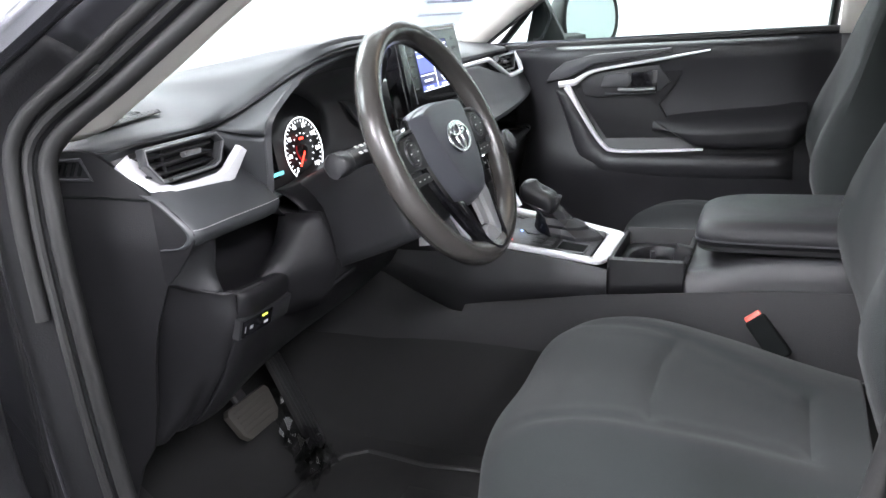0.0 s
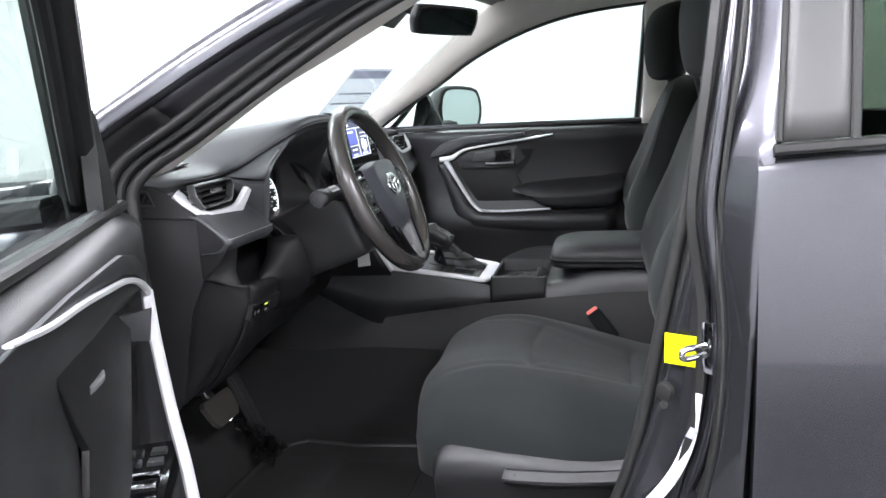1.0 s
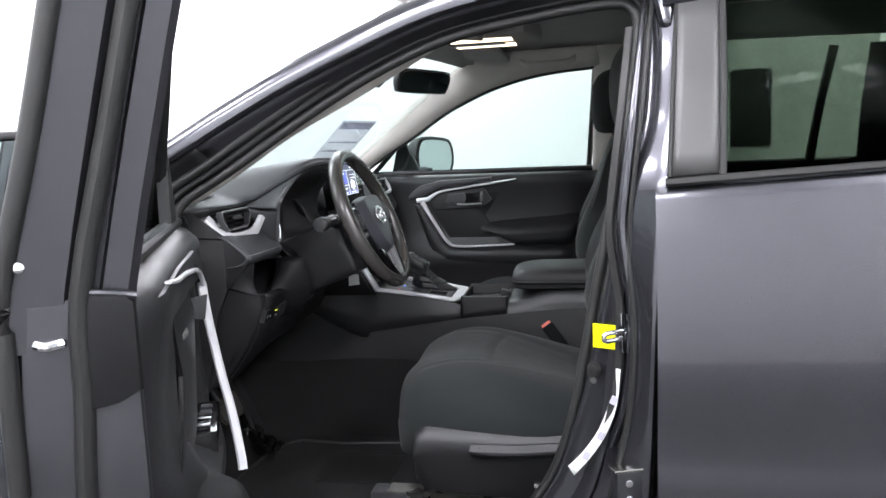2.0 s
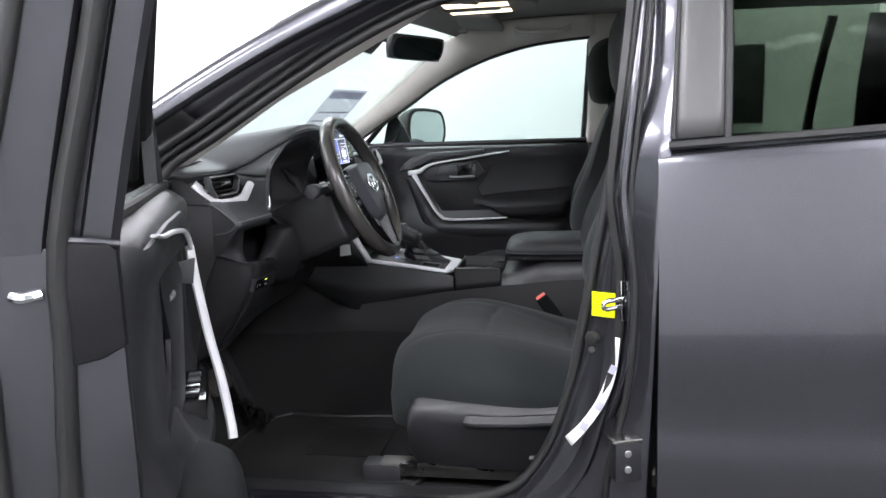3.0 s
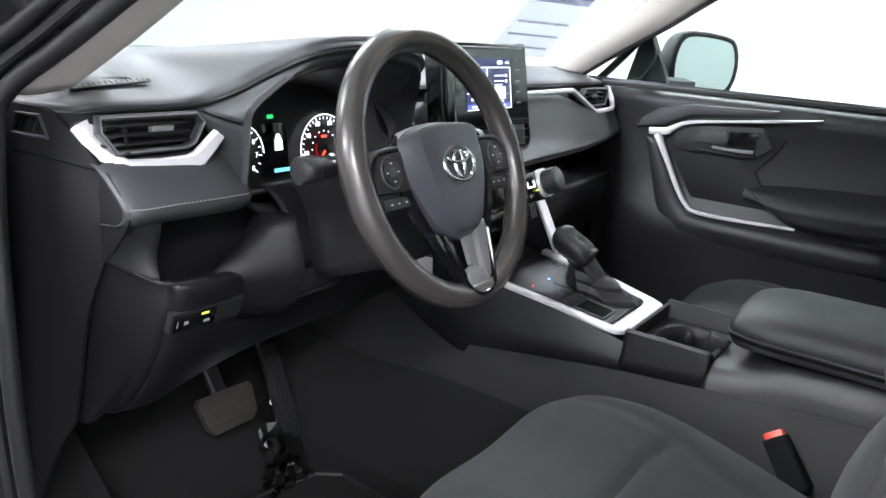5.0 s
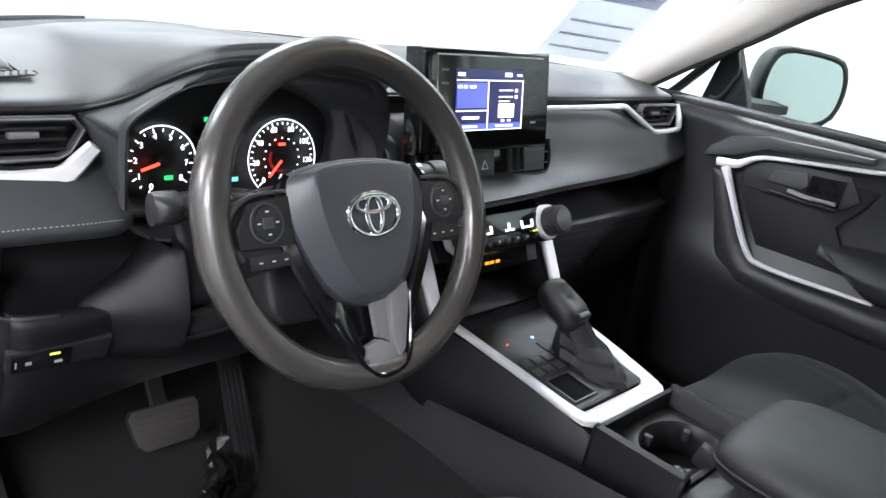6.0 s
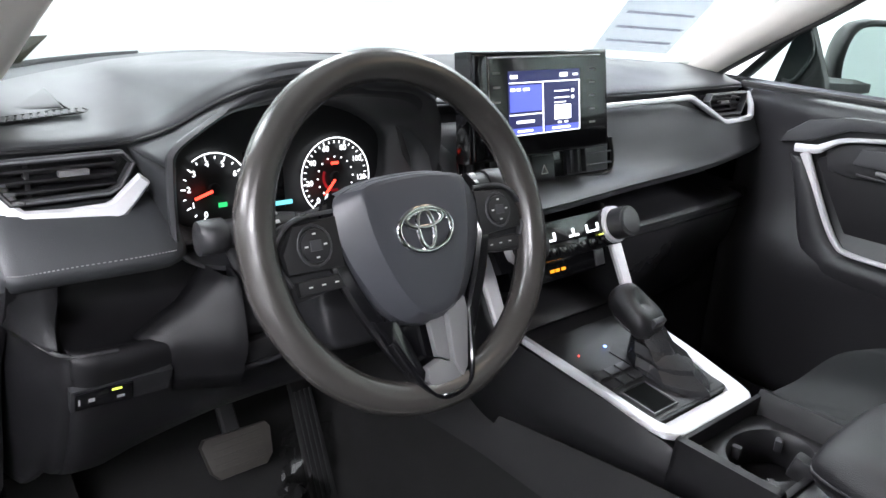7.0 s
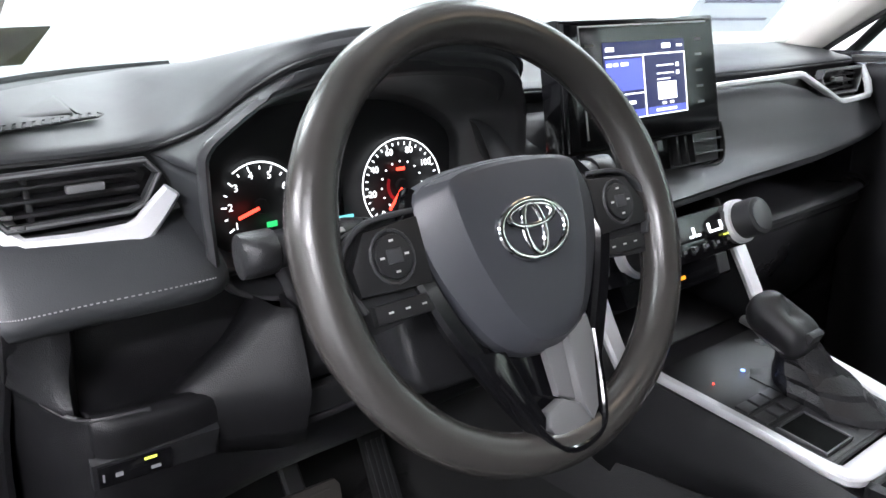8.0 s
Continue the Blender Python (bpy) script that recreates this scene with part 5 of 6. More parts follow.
part("info_screen", prism([(-.028, -.04), (.028, -.04), (.028, .04), (-.028, .04)], .003, fm @ T(-.008, -.004, .002), .001), GLOSS, cluster, "black info display")
part("info_figure", prism([(-.008, -.012), (.008, -.012), (.007, .004), (.002, .013), (-.003, .013), (-.007, .004)], .0005, fm @ T(.0, .006, .006)), GLOW_WHITE, cluster, "white car figure")
part("info_bar", prism([(-.021, -.003), (.021, -.003), (.021, .003), (-.021, .003)], .0005, fm @ T(.009, -.037, .006)), GLOW_TEAL, cluster, "teal readout bar")
for a, b in ((-.070, -.028), (-.013, .046)):
    part("green_light", prism([(-.006, -.003), (.006, -.003), (.006, .003), (-.006, .003)], .0005, fm @ T(a, b, .005)), GLOW_GREEN, cluster, "green tell-tale light")

# ---------------------------------------------------------------- steering column and wheel
TILT_W = radians(23)
NW = (0, -math.cos(TILT_W), math.sin(TILT_W))
wm = axes((-.383, -.0 + .018 * math.cos(TILT_W), 1.05 - .018 * math.sin(TILT_W)), (1, 0, 0), (0, math.sin(TILT_W), math.cos(TILT_W)))
column = thing("steering_column", (-.385, .15, .93), "black steering column shroud with two stalks", "steering column")
colr = []
SHROUD = [(-.074, .028), (-.060, .044), (0, .050), (.060, .044), (.074, .028), (.082, -.01), (.084, -.075), (.076, -.098), (.055, -.106), (-.055, -.106), (-.076, -.098), (-.084, -.075), (-.082, -.01)]
for d, k in ((-.058, .80), (-.0595, .93), (-.064, .985), (-.075, 1.0), (-.11, 1.0), (-.16, .98), (-.23, .95)):
    colr.append([tuple(wm @ Vector((x * k, y * k - .004, d + y * .04))) for x, y in SHROUD])
part("shroud", surf(colr, 2, 3, True, True), HARD, column, "black column shroud")


def stalk(sx, reach, name, label):
    v, d = (.030, -.058) if sx < 0 else (.037, -.056)
    p = [tuple(wm @ Vector((sx * a, b, c))) for a, b, c in ((.05, v - .012, d - .01), (.09, v - .004, d - .004), (reach - .05, v, d), (reach, v, d))]
    s = part(name, sweep(p, ring(.0155, 14, .9), (0, 0, 1), 3, scale=(.7, .8, 1.0, 1.05)), HARD, column, label)
    part("stalk_tip", sweep([tuple(wm @ Vector((sx * a, v, d))) for a in (reach + .001, reach + .008, reach + .02, reach + .026)], ring(.0175, 14, .95), (0, 0, 1), 2, scale=(.95, 1.15, 1.1, .7)), HARD, s, "black stalk tip")
    for i in range(3):
        for k in range(2):
            part("stalk_mark", block((.007, .0010, .0045), wm @ T(sx * (reach - .048 + i * .013), v + .012 - k * .009, d + .0125 + k * .003) @ pose(0, 0, 0, 50, 0, 0), 0), WHITE, s)


stalk(-1, .172, "light_stalk", "black light stalk with white symbols")
stalk(1, .158, "wiper_stalk", "black wiper stalk with white symbols")

wheel = thing("steering_wheel", tuple(wm.translation), "worn black three-spoke steering wheel", "steering wheel")
rim = []
for k in range(72):
    a = 2 * math.pi * k / 72
    rim.append((.1705 * math.cos(a), .1705 * math.sin(a), 0))
fat = [1.0] * 72
for k in range(72):
    a = k * 5
    for c in (12, 168, 348, 192):
        fat[k] += .10 * math.exp(-((a - c + 180) % 360 - 180) ** 2 / 60.0)
part("rim", sweep([tuple(wm @ Vector(p)) for p in rim], ring(.0172, 14, 1.05), NW, 1, True, fat), URETHANE, wheel, "worn dark urethane rim")
# hub cover
HUB = [(-.074, .049), (-.03, .058), (.03, .058), (.070, .047), (.084, .026), (.083, -.005), (.07, -.04), (.048, -.078), (.02, -.096), (-.02, -.096), (-.048, -.078), (-.07, -.04), (-.083, -.005), (-.086, .03)]
INNER = [(-.050, .044), (-.022, .050), (.022, .050), (.050, .044), (.054, .03), (.050, -.005), (.040, -.04), (.026, -.070), (.010, -.082), (-.010, -.082), (-.026, -.070), (-.040, -.04), (-.050, -.005), (-.054, .03)]
hub = []
for k, d in ((.93, -.014), (.99, -.008), (1.0, -.001), (.97, .006), (.955, .0072)):
    hub.append([tuple(wm @ Vector((x * k * 1.07, (y + .012) * k - .012, d))) for x, y in HUB])
for k, d in ((1.05, .0205), (1.0, .0222), (.9, .0230), (.5, .0236), (.1, .0236)):
    hub.append([tuple(wm @ Vector((x * k * 1.16, (y + .01) * k - .01, d))) for x, y in INNER])
part("hub_cover", surf(hub, 1, 3, True, True), HUBM, wheel, "black airbag cover", 20)
for sx in (-1, 1):
    edge = [(sx * x, y, d) for x, y, d in ((.084, .046, -.003), (.095, .025, .0), (.096, -.008, .001), (.082, -.05, .0), (.058, -.098, -.001), (.036, -.142, .002), (.024, -.166, .008))]
    part("hub_edge", sweep([tuple(wm @ Vector(p)) for p in edge], bar(.015, .012), NW, 4, scale=(.7, 1, 1.1, 1.15, 1.1, .8, .5)), GLOSS, wheel, "glossy black edge")
# spokes
for sx in (-1, 1):
    def S(x, y, d):
        return tuple(wm @ Vector((sx * x, y, d)))
    part("spoke", surf([[S(.075, .036, -.012), S(.075, .036, .0), S(.075, -.036, .0), S(.075, -.036, -.012)], [S(.12, .032, -.014), S(.12, .032, -.001), S(.12, -.044, -.001), S(.12, -.044, -.014)],
                        [S(.150, .022, -.012), S(.150, .022, .0), S(.150, -.046, .0), S(.150, -.046, -.012)], [S(.164, .012, -.008), S(.164, .012, .002), S(.162, -.044, .002), S(.162, -.044, -.008)]], 2, 1, True, True), HARD, wheel, "black side spoke")
    pod = [(.088, .028), (.135, .024), (.150, .0), (.148, -.02), (.088, -.022)]
    pod = [(sx * x, y) for x, y in pod]
    if sx < 0:
        pod = pod[::-1]
    pd = part("switch_pod", prism(pod, .008, wm @ T(0, 0, .0), .004), DARK, wheel, "black switch pod")
    part("button_ring", sweep([tuple(wm @ T(sx * .117, .003, .0085) @ Vector((.0175 * math.cos(k * math.pi / 8), .019 * math.sin(k * math.pi / 8), 0))) for k in range(16)], ring(.0012, 5), NW, 1, True), GREYP, pd)
    part("button_cross", disc(.0155, .003, wm @ T(sx * .117, .003, .008), .001), HARD, pd, "round direction button")
    part("button_centre", prism([(-.006, -.005), (.006, -.005), (.006, .005), (-.006, .005)], .0015, wm @ T(sx * .117, .003, .011), .0008), GREYP, pd)
    for a, b in ((0, .011), (0, -.011), (.010, 0), (-.010, 0)):
        part("button_mark", prism([(-.0018, -.0008), (.0018, -.0008), (.0018, .0008), (-.0018, .0008)], .0003, wm @ T(sx * .117 + a, .003 + b, .0112)), WHITE, pd)
    part("button_bar", prism([(-.026, -.007), (.026, -.007), (.026, .007), (-.026, .007)], .006, wm @ T(sx * .114, -.034, .0), .003), DARK, pd, "black button bar")
    for a in (-.014, 0, .014):
        part("button_mark", prism([(-.002, -.0007), (.002, -.0007), (.002, .0007), (-.002, .0007)], .0003, wm @ T(sx * .114 + a, -.034, .0061)), WHITE, pd)
    bez = [(.090, .032), (.128, .030), (.150, .016), (.158, -.004), (.150, -.022), (.146, -.03)]
    part("pod_bezel", sweep([S(x, y, .003) for x, y in bez], bar(.004, .008), NW, 3), GREYP, wheel, "thin grey pod bezel")
part("spoke_recess", prism([(-.05, -.075), (.04, -.075), (.022, -.15), (-.03, -.15)], .004, wm @ T(0, 0, -.010), .001), GLOSS, wheel, "black recess under the hub")
part("lower_spoke", prism([(.013, -.140), (.016, -.088), (.042, -.078), (.043, -.095), (.029, -.150), (.020, -.159)], .014, wm @ T(0, 0, .0), .003), SATIN, wheel, "satin grey lower spoke")
part("spoke_chamfer", prism([(-.003, -.132), (-.005, -.092), (.016, -.088), (.013, -.140)], .007, wm @ T(0, 0, .0), .002), SATIN, wheel, "grey inner face of the spoke")
part("lower_spoke", prism([(-.030, -.158), (-.050, -.130), (-.072, -.080), (-.045, -.085), (-.024, -.142)], .012, wm @ T(0, 0, .0), .003), GLOSS, wheel, "glossy black lower spoke")
part("spoke_foot", prism([(-.016, -.165), (-.024, -.152), (-.021, -.139), (-.003, -.134), (.012, -.142), (.020, -.158), (.010, -.167)], .012, wm @ T(0, 0, .001), .003), SATIN, wheel, "satin grey spoke foot")
part("spoke_rim", sweep([tuple(wm @ Vector(p)) for p in ((.047, -.092, .008), (.036, -.145, .010), (.024, -.166, .012), (-.002, -.172, .013), (-.022, -.166, .012), (-.037, -.145, .010), (-.058, -.105, .008))], bar(.006, .012), NW, 4), GLOSS, wheel, "glossy black spoke outline")
# round badge of three ovals, drawn as plain rings
bm_ = wm @ T(0, -.002, 0.0261)
for rx, ry, cy in ((.033, .022, 0), (.010, .0195, 0), (.0225, .0085, .0105)):
    part("badge_ring", sweep([tuple(bm_ @ Vector((rx * math.cos(k * math.pi / 14), cy + ry * math.sin(k * math.pi / 14), 0))) for k in range(28)], ring(.0028, 8, .8), NW, 1, True), CHROME, wheel, "chrome badge ring")
part("column_tag", prism([(-.014, -.016), (.015, -.013), (.013, .015), (-.013, .014)], .0015, axes((-.294, .099, .868), (.15, -1, 0), (0, .1, 1)), .0005), WHITE, column, "small white paper tag")

# ---------------------------------------------------------------- screen
screen = thing("infotainment_screen", (0, .24, 1.05), "black free-standing touchscreen with a blue display", "screen")
sm = axes((-.004, .203, 1.122), (1, 0, 0), (0, .17, 1))
part("housing", prism([(-.146, -.077), (.146, -.077), (.142, .073), (-.142, .073)], .012, sm, .008, back=.022, segments=3), GLOSS, screen, "glossy black housing")
part("bezel_line", sweep([tuple(sm @ Vector((a, b, .0125))) for a, b in ((-.112, -.062), (-.114, .064), (.122, .064))], ring(.0013, 5), tuple(sm.col[2][:3]), 1), SILVER, screen, "thin silver bezel line")
part("side_cheek", prism([(-.144, -.073), (-.118, -.070), (-.118, .066), (-.140, .068)], .006, sm @ T(0, 0, .010), .003), GLOSS, screen, "glossy side cheek")
sd = sm @ T(-.003, 0) @ Matrix.Diagonal((.9, .96, 1, 1))
part("display_back", prism([(-.082, -.047), (.086, -.047), (.086, .047), (-.082, .047)], .0006, sd @ T(0, 0, .0125)), GLOW_NAVY, screen, "dark blue display")
part("display_tile", prism([(-.079, -.012), (-.008, -.012), (-.008, .026), (-.079, .026)], .0004, sd @ T(0, 0, .0132)), GLOW_BLUE, screen, "bright blue display tile")
part("display_tile", prism([(-.079, -.046), (-.008, -.046), (-.008, -.036), (-.079, -.036)], .0004, sd @ T(0, 0, .0132)), GLOW_BLUE, screen)
part("display_tile", prism([(.0, -.046), (.082, -.046), (.082, -.036), (.0, -.036)], .0004, sd @ T(0, 0, .0132)), GLOW_BLUE, screen)
for x0, y0, x1, y1 in ((-.081, .029, .085, .0305), (-.081, -.017, -.006, -.0155), (-.006, -.046, -.004, .03), (.083, -.046, .0845, .03), (-.081, -.0465, .0845, -.0455),
                       (-.078, .036, -.062, .041), (.036, .036, .054, .042), (.068, .037, .08, .040), (-.078, .018, -.068, .022), (-.064, .018, -.056, .022), (-.050, .018, -.036, .022),
                       (.022, -.028, .062, -.006), (.022, .004, .058, .0055), (.022, .014, .058, .0155), (.022, -.003, .05, -.0015), (.064, .002, .07, .007), (.064, .012, .07, .017),
                       (-.066, -.029, -.026, -.025), (.03, -.034, .038, -.031), (.046, -.034, .054, -.031), (-.064, -.042, -.03, -.039), (.016, -.042, .06, -.039)):
    part("display_mark", prism([(x0, y0), (x1, y0), (x1, y1), (x0, y1)], .0004, sd @ T(0, 0, .0137)), GLOW_WHITE, screen)
for b in (.043, .024, .004, -.016, -.036):
    for a in (-.098, .104):
        part("key_mark", prism([(-.007, -.0016), (.007, -.0016), (.007, .0016), (-.007, .0016)], .0003, sm @ T(a, b, .0122)), THREAD, screen)
part("mount", block((.16, .06, .06), (-.0, .25, 1.075), .01), DARK, screen, "black screen mount")

# ---------------------------------------------------------------- centre console
console = thing("centre_console", (0, -.1, .6), "black centre console with silver surround", "console")
CX = .008
side = []
for y, top, low, w in ((.42, .806, .790, .138), (.30, .806, .752, .132), (.21, .805, .700, .125), (.16, .804, .675, .121), (.12, .803, .663, .118), (.05, .795, .672, .113), (-.05, .78, .688, .102), (-.14, .762, .703, .094), (-.155, .758, .706, .094)):
    side.append([(CX - w - .012, y, low), (CX - w - .010, y, (top + low) / 2), (CX - w, y, top - .004), (CX - w + .02, y, top - .008), (CX, y, top - .022), (CX + w - .02, y, top - .008), (CX + w, y, top - .004), (CX + w + .010, y, (top + low) / 2), (CX + w + .012, y, low)])
part("console_front", surf(side, 2, 1), HARD, console, "black console side", solid=.002)
for sx in (-1, 1):
    part("console_skirt", surf([[(sx * .150 + CX, y, .37), (sx * .140 + CX, y, .5), (sx * .128 + CX, y, low + .01)] for y, low in ((.50, .80), (.30, .762), (.21, .70), (.12, .668), (-.14, .708), (-.30, .725), (-.45, .74), (-.75, .75))], 1, 2), SKIRT, console, "dark console skirt", solid=.004)
trimp = [(CX - .110, .105, .806), (CX - .106, .05, .798), (CX - .099, -.04, .785), (CX - .093, -.105, .773), (CX - .088, -.128, .769), (CX - .075, -.137, .767), (CX, -.138, .767), (CX + .070, -.138, .767), (CX + .084, -.130, .768), (CX + .092, -.105, .772), (CX + .100, -.04, .784), (CX + .108, .05, .797), (CX + .112, .105, .806)]
part("console_trim", sweep(trimp, bar(.024, .010), (0, .13, 1), 3, scale=(.42, .45, .5, .65, 1.0, 1.35, 1.45, 1.45, 1.3, 1.15, 1.05, 1.0, .9)), SILVER, console, "satin silver console surround")
gm = axes((CX, -.02, .782), (1, 0, 0), (0, 1, .13))
part("gate_plate", prism([(-.088, -.10), (.082, -.10), (.090, .04), (.098, .11), (-.098, .11), (-.094, .04)], .004, gm, .003), HARD, console, "black gear plate")
part("rear_plate", prism([(-.084, -.096), (.078, -.096), (.082, -.030), (-.016, -.030), (-.086, -.028)], .002, gm @ T(0, 0, .003), .001), PANEL, console, "grey satin plate round the bin")
# no hollow: a near-black plate paints the shade inside the bin
part("bin_shade", prism([(-.078, -.088), (-.028, -.088), (-.028, -.035), (-.080, -.035)], .0015, gm @ T(0, 0, .0055)), GROOVE, console, "flat dark plate drawn as the shaded storage bin")
part("bin_rim", sweep([tuple(gm @ Vector((a, b, .0065))) for a, b in ((-.078, -.088), (-.028, -.088), (-.028, -.035), (-.080, -.035))], bar(.004, .005), tuple(gm.col[2][:3]), 1, True), SLAT, console)
for i in range(3):
    for j in range(2):
        part("console_button", prism([(-.010, -.008), (.010, -.008), (.010, .008), (-.010, .008)], .004, gm @ T(-.072 + i * .024, .0 + j * .022 - .016, .003), .0015), GREYP, console, "grey console button")
part("gate_slot", prism([(-.012, -.085), (.06, -.085), (.066, .02), (.0, .05), (-.018, .04)], .002, gm @ T(0.006, 0, .004), .001), HARD, console, "black gear slot plate")
part("gate_light", disc(.0025, .0012, gm @ T(-.008, .052, .006), 0, 12), GLOW_LED, console, "small blue light")
part("gate_light", disc(.0014, .0012, gm @ T(-.062, .055, .0045), 0, 10), GLOW_RED, console, "small red light")

# cup holder
part("cup_holder", surf([[(CX - .112, y, .716 + d), (CX - .108, y, .745 + d), (CX - .104, y, .778), (CX - .096, y, .780), (CX - .090, y, .772), (CX - .082, y, .70), (CX, y, .695), (CX + .082, y, .70), (CX + .09, y, .772), (CX + .096, y, .780), (CX + .104, y, .778), (CX + .112, y, .72 + d)]
                         for y, d in ((-.158, -.01), (-.165, -.01), (-.22, -.004), (-.285, .004), (-.292, .006))], 1, 1), KNEE, console, "black cup holder well", solid=.003)
part("cup_wall", block((.19, .008, .075), (CX, -.160, .738), .003), KNEE, console)
part("cup_divider", block((.19, .010, .06), (CX, -.288, .738), .003), KNEE, console)
oval = [(math.cos(k * math.pi / 16), math.sin(k * math.pi / 16)) for k in range(32)]
def to_box(c, s, a, b):
    k = 1 / max(abs(c) / a, abs(s) / b)
    return c * k, s * k
part("cup_insert", surf([[(CX + to_box(c, s, .082, .062)[0], -.226 + to_box(c, s, .082, .062)[1], .752) for c, s in oval], [(CX + .008 + .066 * c, -.226 + .050 * s, .750) for c, s in oval], [(CX + .008 + .062 * c, -.226 + .046 * s, .744) for c, s in oval],
                         [(CX + .008 + .058 * c, -.226 + .043 * s, .706) for c, s in oval]], 1, 1, True), HARD, console, "black oval cup socket", solid=.002)
for a in (20, 100, 160, 220, 290):
    part("cup_fin", block((.014, .010, .018), pose(CX + .008 + .056 * math.cos(radians(a)), -.226 + .040 * math.sin(radians(a)), .736, 0, 0, a), .003), PANEL, console, "grey cup fin")
part("cup_clip", block((.02, .03, .03), pose(CX - .02, -.278, .770, 15, 0, 10), .005), HARD, console)
part("console_rear", surf([[(CX - .122, y, .70), (CX - .116, y, top - .035), (CX - .104, y, top - .004), (CX - .07, y, top), (CX + .07, y, top), (CX + .104, y, top - .004), (CX + .116, y, top - .035), (CX + .122, y, .70)] for y, top in ((-.29, .762), (-.31, .764), (-.36, .778), (-.41, .792), (-.55, .80), (-.75, .80))], 2, 2), HARD, console, "dark console body", solid=.003)
armrest = thing("console_armrest", (CX, -.5, .80), "black padded centre armrest with a fold line", "armrest")
ar = []
for y, w, zt in ((-.305, .07, .834), (-.315, .095, .848), (-.36, .108, .857), (-.45, .110, .859), (-.58, .110, .859), (-.66, .10, .854), (-.68, .08, .838)):
    ar.append([(CX - w, y, .815), (CX - w - .004, y, .829), (CX - w + .008, y, zt - .008), (CX - w * .6, y, zt), (CX, y, zt + .002), (CX + w * .6, y, zt), (CX + w - .008, y, zt - .008), (CX + w + .004, y, .829), (CX + w, y, .815)])
part("cushion", surf(ar, 3, 2), ARMPAD, armrest, "black vinyl cushion", solid=.003)
lo = []
for y, w in ((-.308, .07), (-.32, .092), (-.36, .104), (-.45, .106), (-.58, .106), (-.66, .096), (-.676, .07)):
    lo.append([(CX - w, y, .825), (CX - w, y, .806), (CX - w * .7, y, .797), (CX, y, .796), (CX + w * .7, y, .797), (CX + w, y, .806), (CX + w, y, .825)])
part("box_lid", surf(lo, 2, 2), DARK, armrest, "black box lid", solid=.003)
part("piping", sweep([(p[0][0] - .003, p[0][1], .823) for p in ar], ring(.0025, 6), (-1, 0, 0), 3), GREYP, armrest)

# ---------------------------------------------------------------- gear lever
lever = thing("gear_lever", tuple(gm @ Vector((.02, 0, .004))), "black gear lever with leather boot", "gear lever")
bo = []
for h, w, l, dx, dy in ((.0, .040, .064, 0.004, -.034), (.008, .040, .062, .003, -.031), (.018, .033, .050, .001, -.020), (.024, .034, .048, .0, -.017), (.036, .025, .034, -.004, -.004), (.042, .026, .033, -.006, .002), (.064, .021, .024, -.010, .018)):
    bo.append([tuple(gm @ Vector((.024 + dx + w * math.cos(k * math.pi / 8) * (1 + .16 * (k % 2)), dy + l * math.sin(k * math.pi / 8) * (1 + .1 * ((k + 1) % 2)), .005 + h))) for k in range(16)])
part("boot", surf(bo, 2, 1, True, True), BOOT, lever, "creased black boot", 25)
kb = []
for d, w, l in ((0, .020, .026), (.006, .032, .040), (.018, .038, .049), (.030, .038, .048), (.040, .032, .042), (.046, .02, .028), (.048, .006, .01)):
    kb.append([tuple(gm @ Vector((.004 + .84 * w * max(-.92, min(.92, 1.15 * math.cos(k * math.pi / 8))) - d * .1, .024 + .80 * l * max(-.94, min(.94, 1.12 * math.sin(k * math.pi / 8))) + d * .05, .055 + d + .010 * math.sin(k * math.pi / 8)))) for k in range(16)])
part("knob", surf(kb, 2, 2, True, True), HARD, lever, "rounded black knob")
part("knob_button", block((.026, .010, .016), gm @ T(.004, -.010, .078) @ pose(0, 0, 0, 20, 0, 0), .004), HARD, lever, "black lock button")
part("knob_band", sweep([tuple(gm @ Vector((.003 + .029 * math.cos(k * math.pi / 10), .025 + .036 * math.sin(k * math.pi / 10), .064 + .010 * math.sin(k * math.pi / 10)))) for k in range(20)], ring(.0016, 6), (0, 0, 1), 1, True), GREYP, lever)

# ---------------------------------------------------------------- seats


def sunk(u, y):
    """How deep the seat's sewn panel lies at u from its middle: the panel's dip and the creases round and across it."""
    half = float(np.interp(y, (-.49, -.40, -.30, -.16, -.10), (.088, .108, .138, .158, .17)))
    near = min(1.0, max(0.0, (-.105 - y) / .07)) * min(1.0, max(0.0, (y + .51) / .02))
    inside = min(1.0, max(0.0, (half - abs(u)) / .03))
    crease = .007 * near * math.exp(-((abs(u) - half) / .012) ** 2)
    if abs(u) < half + .004:
        crease = max(crease, .008 * math.exp(-((y + .283 + .9 * u * u) / .0085) ** 2), .009 * math.exp(-((y + .485) / .008) ** 2))
    return .008 * near * inside + crease


